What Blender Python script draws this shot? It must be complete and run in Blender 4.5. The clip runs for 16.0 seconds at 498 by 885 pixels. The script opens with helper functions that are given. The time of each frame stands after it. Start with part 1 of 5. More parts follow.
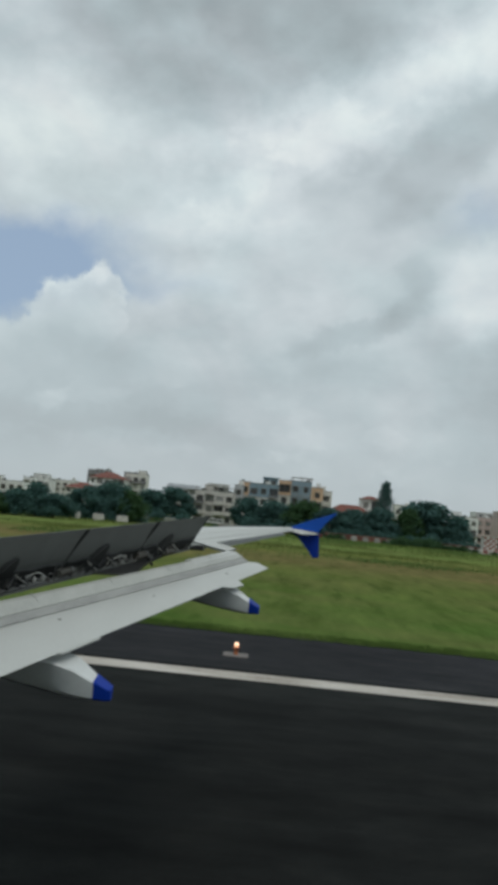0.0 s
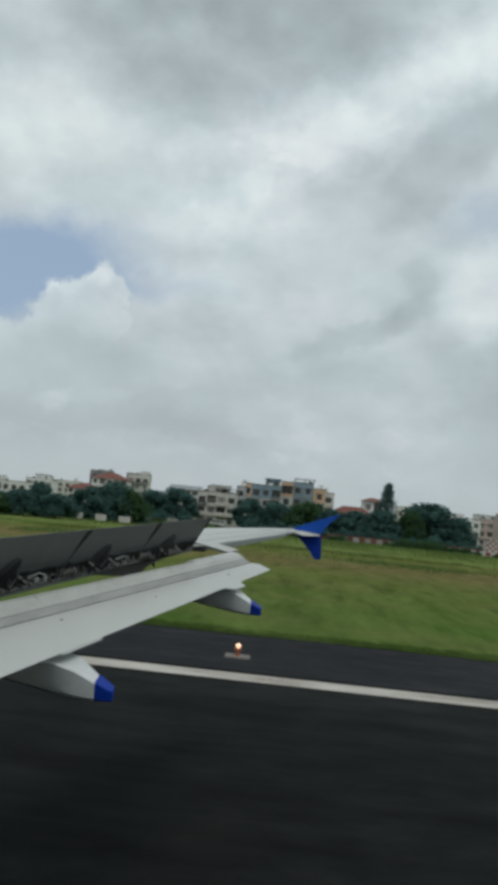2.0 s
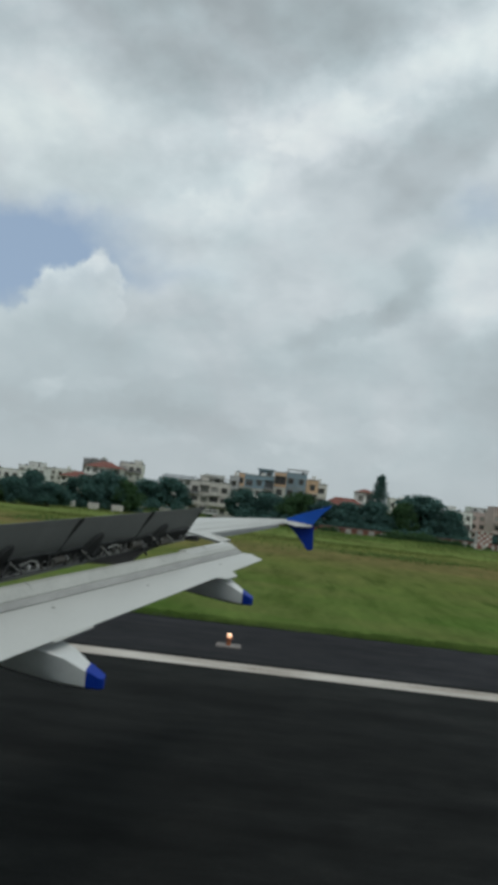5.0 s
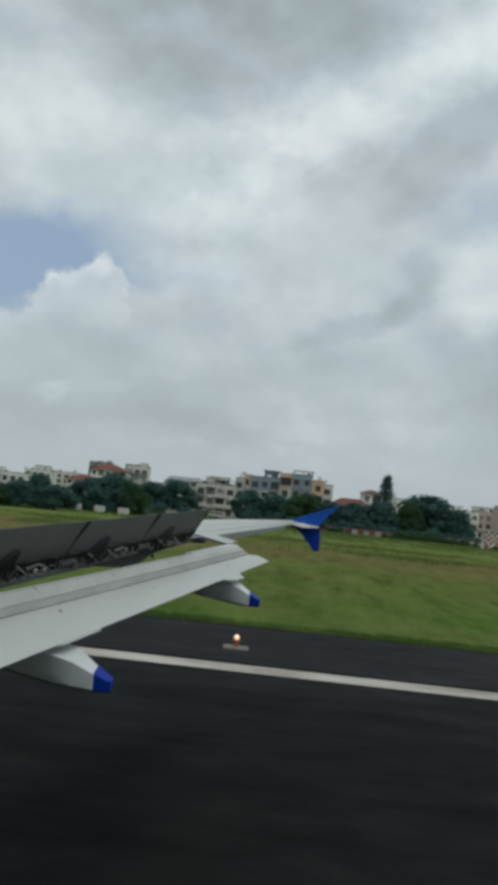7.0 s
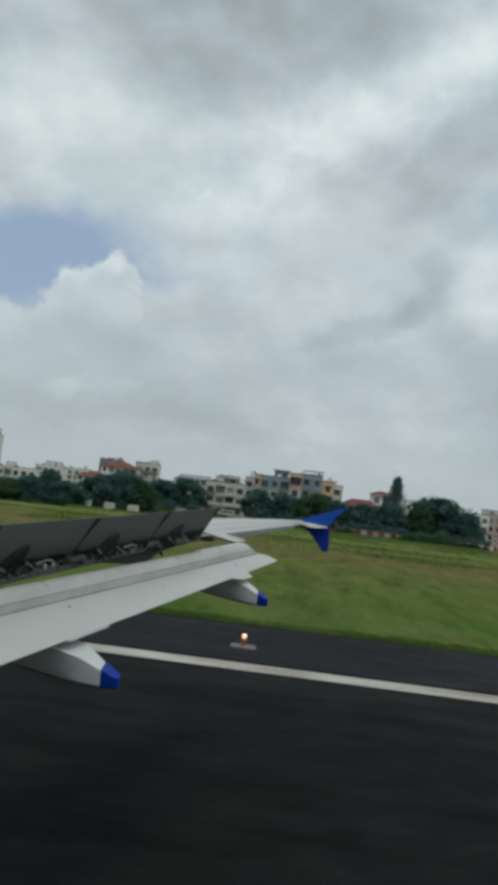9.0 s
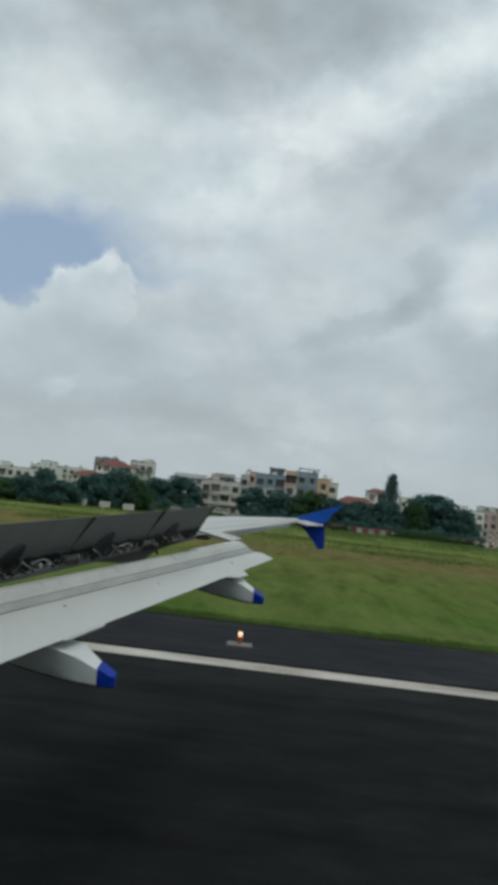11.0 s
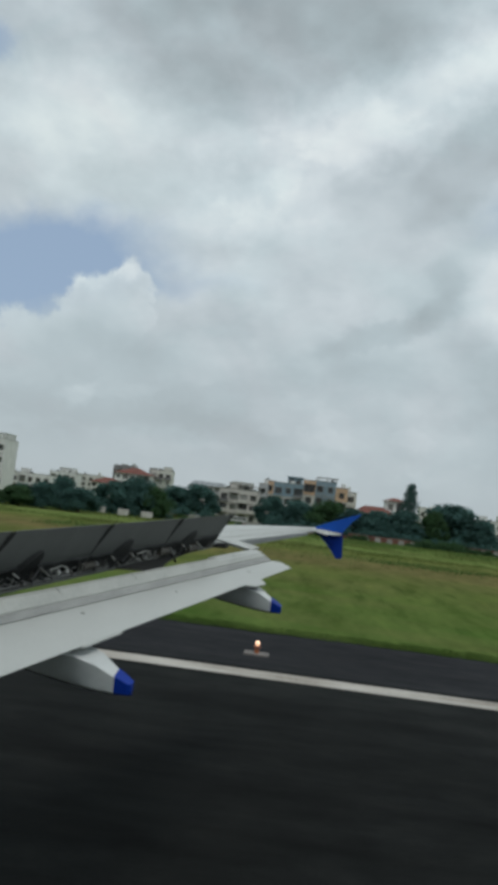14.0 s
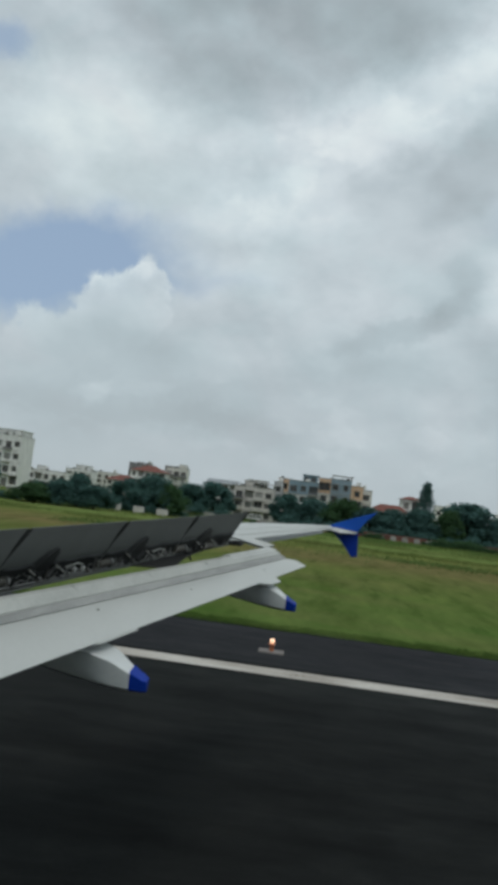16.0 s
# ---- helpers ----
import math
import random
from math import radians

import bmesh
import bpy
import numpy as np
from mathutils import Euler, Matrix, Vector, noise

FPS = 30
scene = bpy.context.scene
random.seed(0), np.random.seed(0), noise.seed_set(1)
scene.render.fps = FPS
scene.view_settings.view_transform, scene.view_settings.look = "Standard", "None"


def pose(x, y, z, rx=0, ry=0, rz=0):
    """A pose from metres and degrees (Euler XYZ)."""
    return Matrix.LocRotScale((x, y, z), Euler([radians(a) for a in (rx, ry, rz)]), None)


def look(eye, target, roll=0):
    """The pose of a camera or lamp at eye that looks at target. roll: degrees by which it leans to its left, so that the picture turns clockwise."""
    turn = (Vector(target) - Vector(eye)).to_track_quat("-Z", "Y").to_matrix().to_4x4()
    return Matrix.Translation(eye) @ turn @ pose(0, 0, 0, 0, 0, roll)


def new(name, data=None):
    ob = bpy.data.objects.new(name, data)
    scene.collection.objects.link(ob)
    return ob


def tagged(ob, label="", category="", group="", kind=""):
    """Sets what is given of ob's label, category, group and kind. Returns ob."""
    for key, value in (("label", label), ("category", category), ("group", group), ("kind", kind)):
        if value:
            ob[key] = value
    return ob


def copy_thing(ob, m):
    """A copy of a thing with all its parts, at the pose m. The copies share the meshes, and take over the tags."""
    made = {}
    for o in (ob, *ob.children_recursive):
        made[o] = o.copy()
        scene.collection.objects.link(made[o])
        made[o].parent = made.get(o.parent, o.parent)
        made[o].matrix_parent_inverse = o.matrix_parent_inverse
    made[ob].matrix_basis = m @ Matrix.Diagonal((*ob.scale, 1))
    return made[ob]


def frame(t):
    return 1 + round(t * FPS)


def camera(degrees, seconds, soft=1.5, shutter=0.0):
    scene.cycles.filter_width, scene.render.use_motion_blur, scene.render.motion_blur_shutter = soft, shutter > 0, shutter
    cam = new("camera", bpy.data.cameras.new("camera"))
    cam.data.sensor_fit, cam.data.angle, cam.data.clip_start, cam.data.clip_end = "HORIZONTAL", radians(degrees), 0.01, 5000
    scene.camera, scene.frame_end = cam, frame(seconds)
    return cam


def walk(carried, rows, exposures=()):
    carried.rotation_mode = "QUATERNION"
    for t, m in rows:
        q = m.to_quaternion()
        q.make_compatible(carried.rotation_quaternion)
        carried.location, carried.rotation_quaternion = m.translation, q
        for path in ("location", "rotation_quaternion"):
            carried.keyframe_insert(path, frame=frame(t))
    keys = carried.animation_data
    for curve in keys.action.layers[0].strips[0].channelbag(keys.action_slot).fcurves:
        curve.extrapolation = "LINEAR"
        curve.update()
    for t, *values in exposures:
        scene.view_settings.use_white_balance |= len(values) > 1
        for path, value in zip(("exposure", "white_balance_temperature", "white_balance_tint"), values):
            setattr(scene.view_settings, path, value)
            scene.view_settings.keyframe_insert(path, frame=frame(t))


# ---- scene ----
# The seat looks out over the starboard wing: x runs aft, y outward from the window, z up. Eye 4.6 m above the runway.
TURNS = [
    (0.0, 2.23, 4.78, 5.52),
    (0.5, 2.61, 4.55, 6.22),
    (1.0, 2.55, 4.70, 5.90),
    (1.5, 2.38, 4.30, 5.85),
    (2.0, 2.41, 4.85, 5.74),
    (2.5, 2.56, 4.46, 5.44),
    (3.0, 2.36, 4.11, 6.60),
    (3.5, 2.33, 4.65, 6.17),
    (4.0, 2.02, 4.20, 6.55),
    (6.5, 1.85, 4.24, 5.87),
    (7.0, 2.28, 4.28, 5.87),
    (7.5, 2.30, 4.41, 5.91),
    (8.0, 2.75, 4.15, 6.71),
    (8.5, 2.80, 3.96, 6.72),
    (9.0, 3.01, 4.14, 6.81),
    (9.2, 2.91, 4.09, 7.34),
    (11.5, 2.63, 4.05, 6.34),
    (12.0, 2.82, 4.23, 6.47),
    (12.5, 3.38, 4.35, 6.53),
    (13.0, 3.32, 3.83, 7.25),
    (13.5, 3.76, 4.15, 6.63),
    (14.0, 4.01, 4.50, 6.93),
    (14.5, 3.95, 4.30, 6.42),
    (15.0, 4.11, 4.10, 6.50),
    (15.5, 4.71, 4.10, 7.06),
    (16.0, 5.06, 4.22, 7.15),
]
cam = camera(34.0, 16.0, soft=5.6)


def seat_view(yaw, pitch, roll):
    return pose(0, 0, 4.6, 90 + pitch, 0, yaw) @ pose(0, 0, 0, 0, 0, roll)


# the white balance drifts slightly cooler on the way
COOLING = [(0.0, 0.04, 6500, 10), (4.0, 0.03, 6490, 10), (7.0, -0.02, 6460, 10), (9.2, 0.0, 6465, 10), (11.5, 0.02, 6430, 10), (14.5, 0.02, 6420, 10), (16.0, 0.02, 6380, 10)]
walk(cam, [(t, seat_view(a, b, c)) for t, a, b, c in TURNS], COOLING)

# ---- light: a bright broken overcast with a weak, wide sun ----
SUN_HEIGHT, SUN_TURN = 62, 150
world = bpy.data.worlds.new("overcast_sky")
scene.world = world
world.use_nodes = True
sky_tree = world.node_tree
sky_tree.nodes.clear()


def calc(tree, op, *args):
    n = tree.nodes.new("ShaderNodeMath")
    n.operation = op
    for i, a in enumerate(args):
        if isinstance(a, (int, float)):
            n.inputs[i].default_value = a
        else:
            tree.links.new(a, n.inputs[i])
    return n.outputs[0]


def noise_of(tree, coord, scale, detail=6.0, rough=0.55, distort=0.0, size3=(1, 1, 1), shift=(0, 0, 0)):
    m = tree.nodes.new("ShaderNodeMapping")
    m.inputs["Scale"].default_value = size3
    m.inputs["Location"].default_value = shift
    tree.links.new(coord, m.inputs["Vector"])
    n = tree.nodes.new("ShaderNodeTexNoise")
    n.inputs["Scale"].default_value = scale
    n.inputs["Detail"].default_value = detail
    n.inputs["Roughness"].default_value = rough
    n.inputs["Distortion"].default_value = distort
    tree.links.new(m.outputs[0], n.inputs["Vector"])
    return n.outputs[0]


def ramp(tree, fac, stops, ease="LINEAR"):
    r = tree.nodes.new("ShaderNodeValToRGB")
    r.color_ramp.interpolation = ease
    while len(r.color_ramp.elements) < len(stops):
        r.color_ramp.elements.new(0.5)
    for e, (p, c) in zip(r.color_ramp.elements, stops):
        e.position, e.color = p, (*c, 1)
    tree.links.new(fac, r.inputs[0])
    return r.outputs[0]


def mixed(tree, fac, a, b, mode="MIX"):
    n = tree.nodes.new("ShaderNodeMix")
    n.data_type, n.blend_type = "RGBA", mode
    for sock, v in ((n.inputs[0], fac), (n.inputs[6], a), (n.inputs[7], b)):
        if isinstance(v, (int, float)):
            sock.default_value = v
        elif isinstance(v, tuple):
            sock.default_value = (*v, 1)
        else:
            tree.links.new(v, sock)
    return n.outputs[2]


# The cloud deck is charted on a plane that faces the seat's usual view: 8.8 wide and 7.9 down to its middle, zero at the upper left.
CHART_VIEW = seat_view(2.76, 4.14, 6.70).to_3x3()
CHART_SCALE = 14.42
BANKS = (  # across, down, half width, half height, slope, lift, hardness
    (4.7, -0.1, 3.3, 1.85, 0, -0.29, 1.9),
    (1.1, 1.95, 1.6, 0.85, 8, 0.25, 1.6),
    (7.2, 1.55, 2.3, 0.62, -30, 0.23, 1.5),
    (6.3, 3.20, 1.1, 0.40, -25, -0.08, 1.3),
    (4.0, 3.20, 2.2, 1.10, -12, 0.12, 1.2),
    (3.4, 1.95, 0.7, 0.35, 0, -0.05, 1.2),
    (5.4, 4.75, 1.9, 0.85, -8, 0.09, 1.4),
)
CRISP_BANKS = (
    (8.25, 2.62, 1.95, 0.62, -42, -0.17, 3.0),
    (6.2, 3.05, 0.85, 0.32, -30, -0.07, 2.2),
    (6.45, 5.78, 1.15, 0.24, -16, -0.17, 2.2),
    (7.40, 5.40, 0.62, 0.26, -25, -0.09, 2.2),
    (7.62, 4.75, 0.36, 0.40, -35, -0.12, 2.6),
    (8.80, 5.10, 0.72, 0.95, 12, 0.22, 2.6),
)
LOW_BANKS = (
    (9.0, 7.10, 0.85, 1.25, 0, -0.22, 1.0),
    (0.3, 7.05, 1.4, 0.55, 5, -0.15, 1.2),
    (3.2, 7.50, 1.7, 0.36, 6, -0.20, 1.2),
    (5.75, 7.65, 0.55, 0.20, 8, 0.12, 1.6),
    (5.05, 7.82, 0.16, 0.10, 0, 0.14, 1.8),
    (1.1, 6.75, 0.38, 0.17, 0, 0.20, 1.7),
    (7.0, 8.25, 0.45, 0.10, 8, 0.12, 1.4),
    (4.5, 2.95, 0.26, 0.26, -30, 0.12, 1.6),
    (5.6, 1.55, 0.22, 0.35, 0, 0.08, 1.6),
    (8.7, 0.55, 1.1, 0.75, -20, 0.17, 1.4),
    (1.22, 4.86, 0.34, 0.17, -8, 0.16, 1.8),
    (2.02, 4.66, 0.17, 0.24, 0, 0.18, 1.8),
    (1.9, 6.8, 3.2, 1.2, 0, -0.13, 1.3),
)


def build_sky(tree):
    co = tree.nodes.new("ShaderNodeTexCoord").outputs["Generated"]
    sep = tree.nodes.new("ShaderNodeSeparateXYZ")
    tree.links.new(co, sep.inputs[0])
    z = sep.outputs[2]

    def onto(axis):
        n = tree.nodes.new("ShaderNodeVectorMath")
        n.operation = "DOT_PRODUCT"
        tree.links.new(co, n.inputs[0])
        n.inputs[1].default_value = axis
        return n.outputs["Value"]

    def add(*vals):
        total = vals[0]
        for x in vals[1:]:
            total = calc(tree, "ADD", total, x)
        return total

    def wave(scale, detail, rough, gain, shift, size3=(1, 1, 1), distort=0.0):
        return calc(tree, "MULTIPLY", calc(tree, "SUBTRACT", noise_of(tree, co, scale, detail, rough, distort, size3, shift), 0.5), gain)

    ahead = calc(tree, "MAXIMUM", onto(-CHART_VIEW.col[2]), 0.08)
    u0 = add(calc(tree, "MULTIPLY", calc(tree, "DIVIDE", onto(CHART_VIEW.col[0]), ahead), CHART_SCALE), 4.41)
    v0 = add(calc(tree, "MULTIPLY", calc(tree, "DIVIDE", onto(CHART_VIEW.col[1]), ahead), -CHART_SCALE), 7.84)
    # ragged outlines: the chart is stirred at three sizes
    soft_u, soft_v = wave(5.0, 4, 0.55, 1.5, (3, 1, 7)), wave(5.0, 4, 0.55, 1.3, (8, 4, 2))
    fine_u, fine_v = wave(18.0, 6, 0.62, 0.9, (1, 9, 4)), wave(18.0, 6, 0.62, 0.8, (5, 2, 8))
    u, w = add(u0, soft_u, fine_u), add(v0, soft_v, fine_v)
    mid_u = add(u0, calc(tree, "MULTIPLY", soft_u, 0.45), calc(tree, "MULTIPLY", fine_u, 0.9))
    mid_v = add(v0, calc(tree, "MULTIPLY", soft_v, 0.45), calc(tree, "MULTIPLY", fine_v, 0.9))
    crisp_u, crisp_v = add(u0, fine_u, wave(38.0, 5, 0.6, 0.60, (2, 2, 5))), add(v0, fine_v, wave(38.0, 5, 0.6, 0.60, (7, 5, 1)))

    def bank(cu, cw, ru, rw, slope, gain, hard=1.0, at=None):
        """A soft cloud bank on the chart; a slope below zero rises to the right."""
        du, dw = calc(tree, "SUBTRACT", (at or (u, w))[0], cu), calc(tree, "SUBTRACT", (at or (u, w))[1], cw)
        c, s = math.cos(radians(slope)), math.sin(radians(slope))
        a = add(calc(tree, "MULTIPLY", du, c / ru), calc(tree, "MULTIPLY", dw, s / ru))
        b = add(calc(tree, "MULTIPLY", du, -s / rw), calc(tree, "MULTIPLY", dw, c / rw))
        r2 = add(calc(tree, "MULTIPLY", a, a), calc(tree, "MULTIPLY", b, b))
        if hard != 1.0:
            r2 = calc(tree, "POWER", r2, hard)
        return calc(tree, "MULTIPLY", calc(tree, "EXPONENT", calc(tree, "MULTIPLY", r2, -1.0)), gain)

    def step(v, low, high):
        n = tree.nodes.new("ShaderNodeMapRange")
        n.interpolation_type = "SMOOTHSTEP"
        tree.links.new(v, n.inputs[0])
        n.inputs[1].default_value, n.inputs[2].default_value = low, high
        return n.outputs[0]

    v = add(0.595, wave(4.0, 5, 0.5, 0.20, (1.3, 0.4, 0), (1, 1, 1.6)), calc(tree, "MULTIPLY", wave(12.0, 6, 0.55, 0.30, (2, 7, 3), (1, 1, 1.5), 0.3), add(calc(tree, "MULTIPLY", step(v0, 6.5, 4.0), 0.45), 0.55)))
    # relief: puffs are brighter on the side that faces up to the light
    here = noise_of(tree, co, 8.5, 7, 0.54, 0.0, size3=(1, 1, 1.5))
    above = noise_of(tree, co, 8.5, 7, 0.54, 0.0, size3=(1, 1, 1.5), shift=(0.012, 0, 0.045))
    calm = step(noise_of(tree, co, 3.0, 3, 0.5, shift=(6, 6, 1)), 0.36, 0.60)
    v = add(v, calc(tree, "MULTIPLY", calc(tree, "MULTIPLY", calc(tree, "SUBTRACT", here, above), add(calc(tree, "MULTIPLY", calm, 0.8), 0.2)), 0.55))
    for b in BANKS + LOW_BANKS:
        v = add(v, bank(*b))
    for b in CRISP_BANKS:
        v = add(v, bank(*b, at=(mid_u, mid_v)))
    # lit scalloped edges in the bright belt, and a line of small puffs low down
    scallop = step(noise_of(tree, co, 10.0, 7, 0.56, 0.2, size3=(1, 1, 1.3), shift=(4, 8, 2)), 0.47, 0.57)
    v = add(v, calc(tree, "MULTIPLY", calc(tree, "MULTIPLY", scallop, bank(5.6, 2.3, 3.4, 1.1, -28, 1.0, 1.5)), 0.11))
    puffs = step(noise_of(tree, co, 17.0, 6, 0.52, 0.0, size3=(1, 1, 2.0), shift=(6, 1, 3)), 0.50, 0.62)
    v = add(v, calc(tree, "MULTIPLY", calc(tree, "MULTIPLY", puffs, bank(4.0, 7.5, 6.0, 0.75, 7, 1.0, 2.0)), 0.085))
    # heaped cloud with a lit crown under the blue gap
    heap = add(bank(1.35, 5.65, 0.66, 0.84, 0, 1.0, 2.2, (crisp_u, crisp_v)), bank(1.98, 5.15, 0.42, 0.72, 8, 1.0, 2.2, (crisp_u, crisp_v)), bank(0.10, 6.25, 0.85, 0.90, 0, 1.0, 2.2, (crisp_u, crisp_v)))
    heap_edge = step(heap, 0.15, 0.62)
    inner = step(heap, 0.55, 1.15)
    lump = add(wave(30.0, 4, 0.5, 0.75, (4, 4, 9)), 0.5)
    rim = calc(tree, "MULTIPLY", calc(tree, "MULTIPLY", heap_edge, calc(tree, "SUBTRACT", 1.0, inner)), step(v0, 6.3, 4.9))
    v = add(v, calc(tree, "MULTIPLY", rim, 0.07), calc(tree, "MULTIPLY", calc(tree, "MULTIPLY", calc(tree, "MULTIPLY", heap_edge, lump), step(v0, 6.6, 5.0)), 0.13))
    cloud = ramp(tree, v, [(0.0, (0.258, 0.298, 0.322)), (0.25, (0.347, 0.394, 0.414)), (0.5, (0.455, 0.520, 0.548)), (0.75, (0.602, 0.666, 0.692)), (1.0, (0.775, 0.824, 0.818))])
    hue = step(noise_of(tree, co, 7.0, 5, 0.55, 0.4, size3=(1, 1, 1.6), shift=(9, 3, 6)), 0.36, 0.64)
    cloud = mixed(tree, 1.0, cloud, mixed(tree, hue, (0.968, 1.008, 1.010), (0.998, 1.0, 1.004)), "MULTIPLY")
    cloud = mixed(tree, bank(1.0, 2.2, 2.0, 1.2, 0, 0.10, 1.3), cloud, (0.66, 0.66, 0.58))
    cloud = mixed(tree, calc(tree, "EXPONENT", calc(tree, "MULTIPLY", calc(tree, "ABSOLUTE", z), -9.0)), cloud, (0.432, 0.486, 0.504))
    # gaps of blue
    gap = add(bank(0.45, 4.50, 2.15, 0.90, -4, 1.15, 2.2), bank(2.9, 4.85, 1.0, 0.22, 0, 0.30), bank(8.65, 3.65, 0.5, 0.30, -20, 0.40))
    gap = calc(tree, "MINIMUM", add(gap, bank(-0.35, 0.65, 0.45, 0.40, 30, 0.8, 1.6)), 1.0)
    gap = calc(tree, "MULTIPLY", gap, calc(tree, "SUBTRACT", 1.0, calc(tree, "MULTIPLY", heap_edge, 0.88)))
    nishita = tree.nodes.new("ShaderNodeTexSky")
    nishita.sky_type, nishita.sun_disc = "NISHITA", False
    nishita.sun_elevation, nishita.sun_rotation = radians(SUN_HEIGHT), radians(SUN_TURN)
    nishita.dust_density = 2.5
    blue = mixed(tree, 0.80, mixed(tree, 1.0, nishita.outputs[0], (0.085, 0.085, 0.085), "MULTIPLY"), (0.330, 0.440, 0.585))
    shown = mixed(tree, gap, cloud, blue)
    # background strength is 0.1, so the cloud luminance is scaled up here
    shown = mixed(tree, 1.0, shown, (10.0, 10.0, 10.0), "MULTIPLY")
    bg = tree.nodes.new("ShaderNodeBackground")
    bg.inputs["Strength"].default_value = 0.1
    tree.links.new(shown, bg.inputs["Color"])
    out = tree.nodes.new("ShaderNodeOutputWorld")
    tree.links.new(bg.outputs[0], out.inputs[0])


build_sky(sky_tree)

sun = new("sun", bpy.data.lights.new("sun", "SUN"))
sun.data.energy, sun.data.angle, sun.data.color = 0.9, radians(14), (1.0, 0.96, 0.9)
sun.matrix_world = look((0, 0, 60), (-60 * math.sin(radians(SUN_TURN)) / math.tan(radians(SUN_HEIGHT)), -60 * math.cos(radians(SUN_TURN)) / math.tan(radians(SUN_HEIGHT)), 0))

# ---- materials ----


def surface(name, base, rough=0.6, metal=0.0, vary=0.25, scale=3.0, grain=40.0, bump=0.1, coat=0.0, tint=None, per_object=0.0, streak=(1, 1, 1), island=0.0, spec=0.5, thin=0.0):
    """Painted, mineral or leafy surface: large stains, fine grain and relief on one base colour."""
    m = bpy.data.materials.new(name)
    m.use_nodes = True
    t = m.node_tree
    b = t.nodes["Principled BSDF"]
    co = t.nodes.new("ShaderNodeTexCoord").outputs["Object"]
    n1 = noise_of(t, co, scale, 5, 0.6, 0.2, size3=streak)
    n2 = noise_of(t, co, grain, 4, 0.6)
    dark = tint or tuple(c * 0.45 for c in base)
    lum = calc(t, "ADD", calc(t, "MULTIPLY", n1, 0.7), calc(t, "MULTIPLY", n2, 0.3))
    fac = calc(t, "MULTIPLY", calc(t, "MINIMUM", calc(t, "MAXIMUM", calc(t, "MULTIPLY", calc(t, "SUBTRACT", lum, 0.36), 3.4), 0.0), 1.0), 1.0)
    col = mixed(t, calc(t, "MULTIPLY", calc(t, "SUBTRACT", 1.0, fac), min(1.0, vary * 2.2)), base, dark)
    if per_object or island:
        if island:
            rnd, amount = t.nodes.new("ShaderNodeNewGeometry").outputs["Random Per Island"], island
        else:
            rnd, amount = t.nodes.new("ShaderNodeObjectInfo").outputs["Random"], per_object
        h = t.nodes.new("ShaderNodeHueSaturation")
        t.links.new(calc(t, "ADD", 1.0 - amount, calc(t, "MULTIPLY", rnd, 2 * amount)), h.inputs["Value"])
        t.links.new(calc(t, "ADD", 0.5 - 0.04 * amount, calc(t, "MULTIPLY", rnd, 0.08 * amount)), h.inputs["Hue"])
        t.links.new(col, h.inputs["Color"])
        col = h.outputs[0]
    t.links.new(col, b.inputs["Base Color"])
    t.links.new(calc(t, "ADD", rough - 0.08, calc(t, "MULTIPLY", n1, 0.16)), b.inputs["Roughness"])
    b.inputs["Metallic"].default_value = metal
    b.inputs["Specular IOR Level"].default_value = spec
    b.inputs["Coat Weight"].default_value = coat
    if bump:
        k = t.nodes.new("ShaderNodeBump")
        k.inputs["Strength"].default_value = bump
        k.inputs["Distance"].default_value = 0.02
        t.links.new(n2, k.inputs["Height"])
        t.links.new(k.outputs[0], b.inputs["Normal"])
    if thin:
        glow = t.nodes.new("ShaderNodeBsdfTranslucent")
        t.links.new(col, glow.inputs["Color"])
        both = t.nodes.new("ShaderNodeMixShader")
        both.inputs[0].default_value = thin
        t.links.new(b.outputs[0], both.inputs[1])
        t.links.new(glow.outputs[0], both.inputs[2])
        t.links.new(both.outputs[0], t.nodes["Material Output"].inputs["Surface"])
    return m


WING_WHITE = surface("wing_white_paint", (0.485, 0.497, 0.475), 0.45, vary=0.10, scale=1.6, grain=30, bump=0.02, streak=(1, 0.35, 1))
WING_GREY = surface("weathered_grey_wing_paint", (0.445, 0.455, 0.425), 0.5, vary=0.24, scale=2.2, grain=25, bump=0.03, streak=(2, 0.4, 1))
# grey for the step's shade; panel joints and caps use it too
STEP_GREY = surface("grey_step_shade_and_joints", (0.345, 0.35, 0.335), 0.6, vary=0.3, scale=3, grain=30, bump=0.04, streak=(1, 0.3, 1))
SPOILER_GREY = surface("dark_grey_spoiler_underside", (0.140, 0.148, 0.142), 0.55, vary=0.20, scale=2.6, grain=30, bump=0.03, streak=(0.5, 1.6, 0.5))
# near-black base holds the cove's shade; rubber strips and fittings share it
COVE_DARK = surface("near_black_shade_and_fittings", (0.020, 0.021, 0.021), 0.6, vary=0.4, scale=6, grain=50, bump=0.1)
LINK_METAL = surface("dull_steel_linkage", (0.21, 0.21, 0.20), 0.45, metal=0.4, vary=0.4, scale=12, grain=60)
HOSE_GREY = surface("pale_hydraulic_pipe", (0.36, 0.36, 0.33), 0.5, vary=0.3, scale=12, grain=60)
BRACKET_BROWN = surface("brown_primer_bracket", (0.085, 0.078, 0.064), 0.6, vary=0.3, scale=10, grain=50)
FAIRING_WHITE = surface("fairing_white_paint", (0.63, 0.65, 0.64), 0.45, vary=0.15, scale=2.5, grain=30, bump=0.02)
UNDERSIDE_GREY = surface("shaded_aileron_underside", (0.22, 0.235, 0.235), 0.5, vary=0.2, scale=2.5, grain=30, bump=0.02)
BLUE_PAINT = surface("royal_blue_paint", (0.010, 0.078, 0.40), 0.5, vary=0.12, scale=3, grain=30, bump=0.02, spec=0.15)
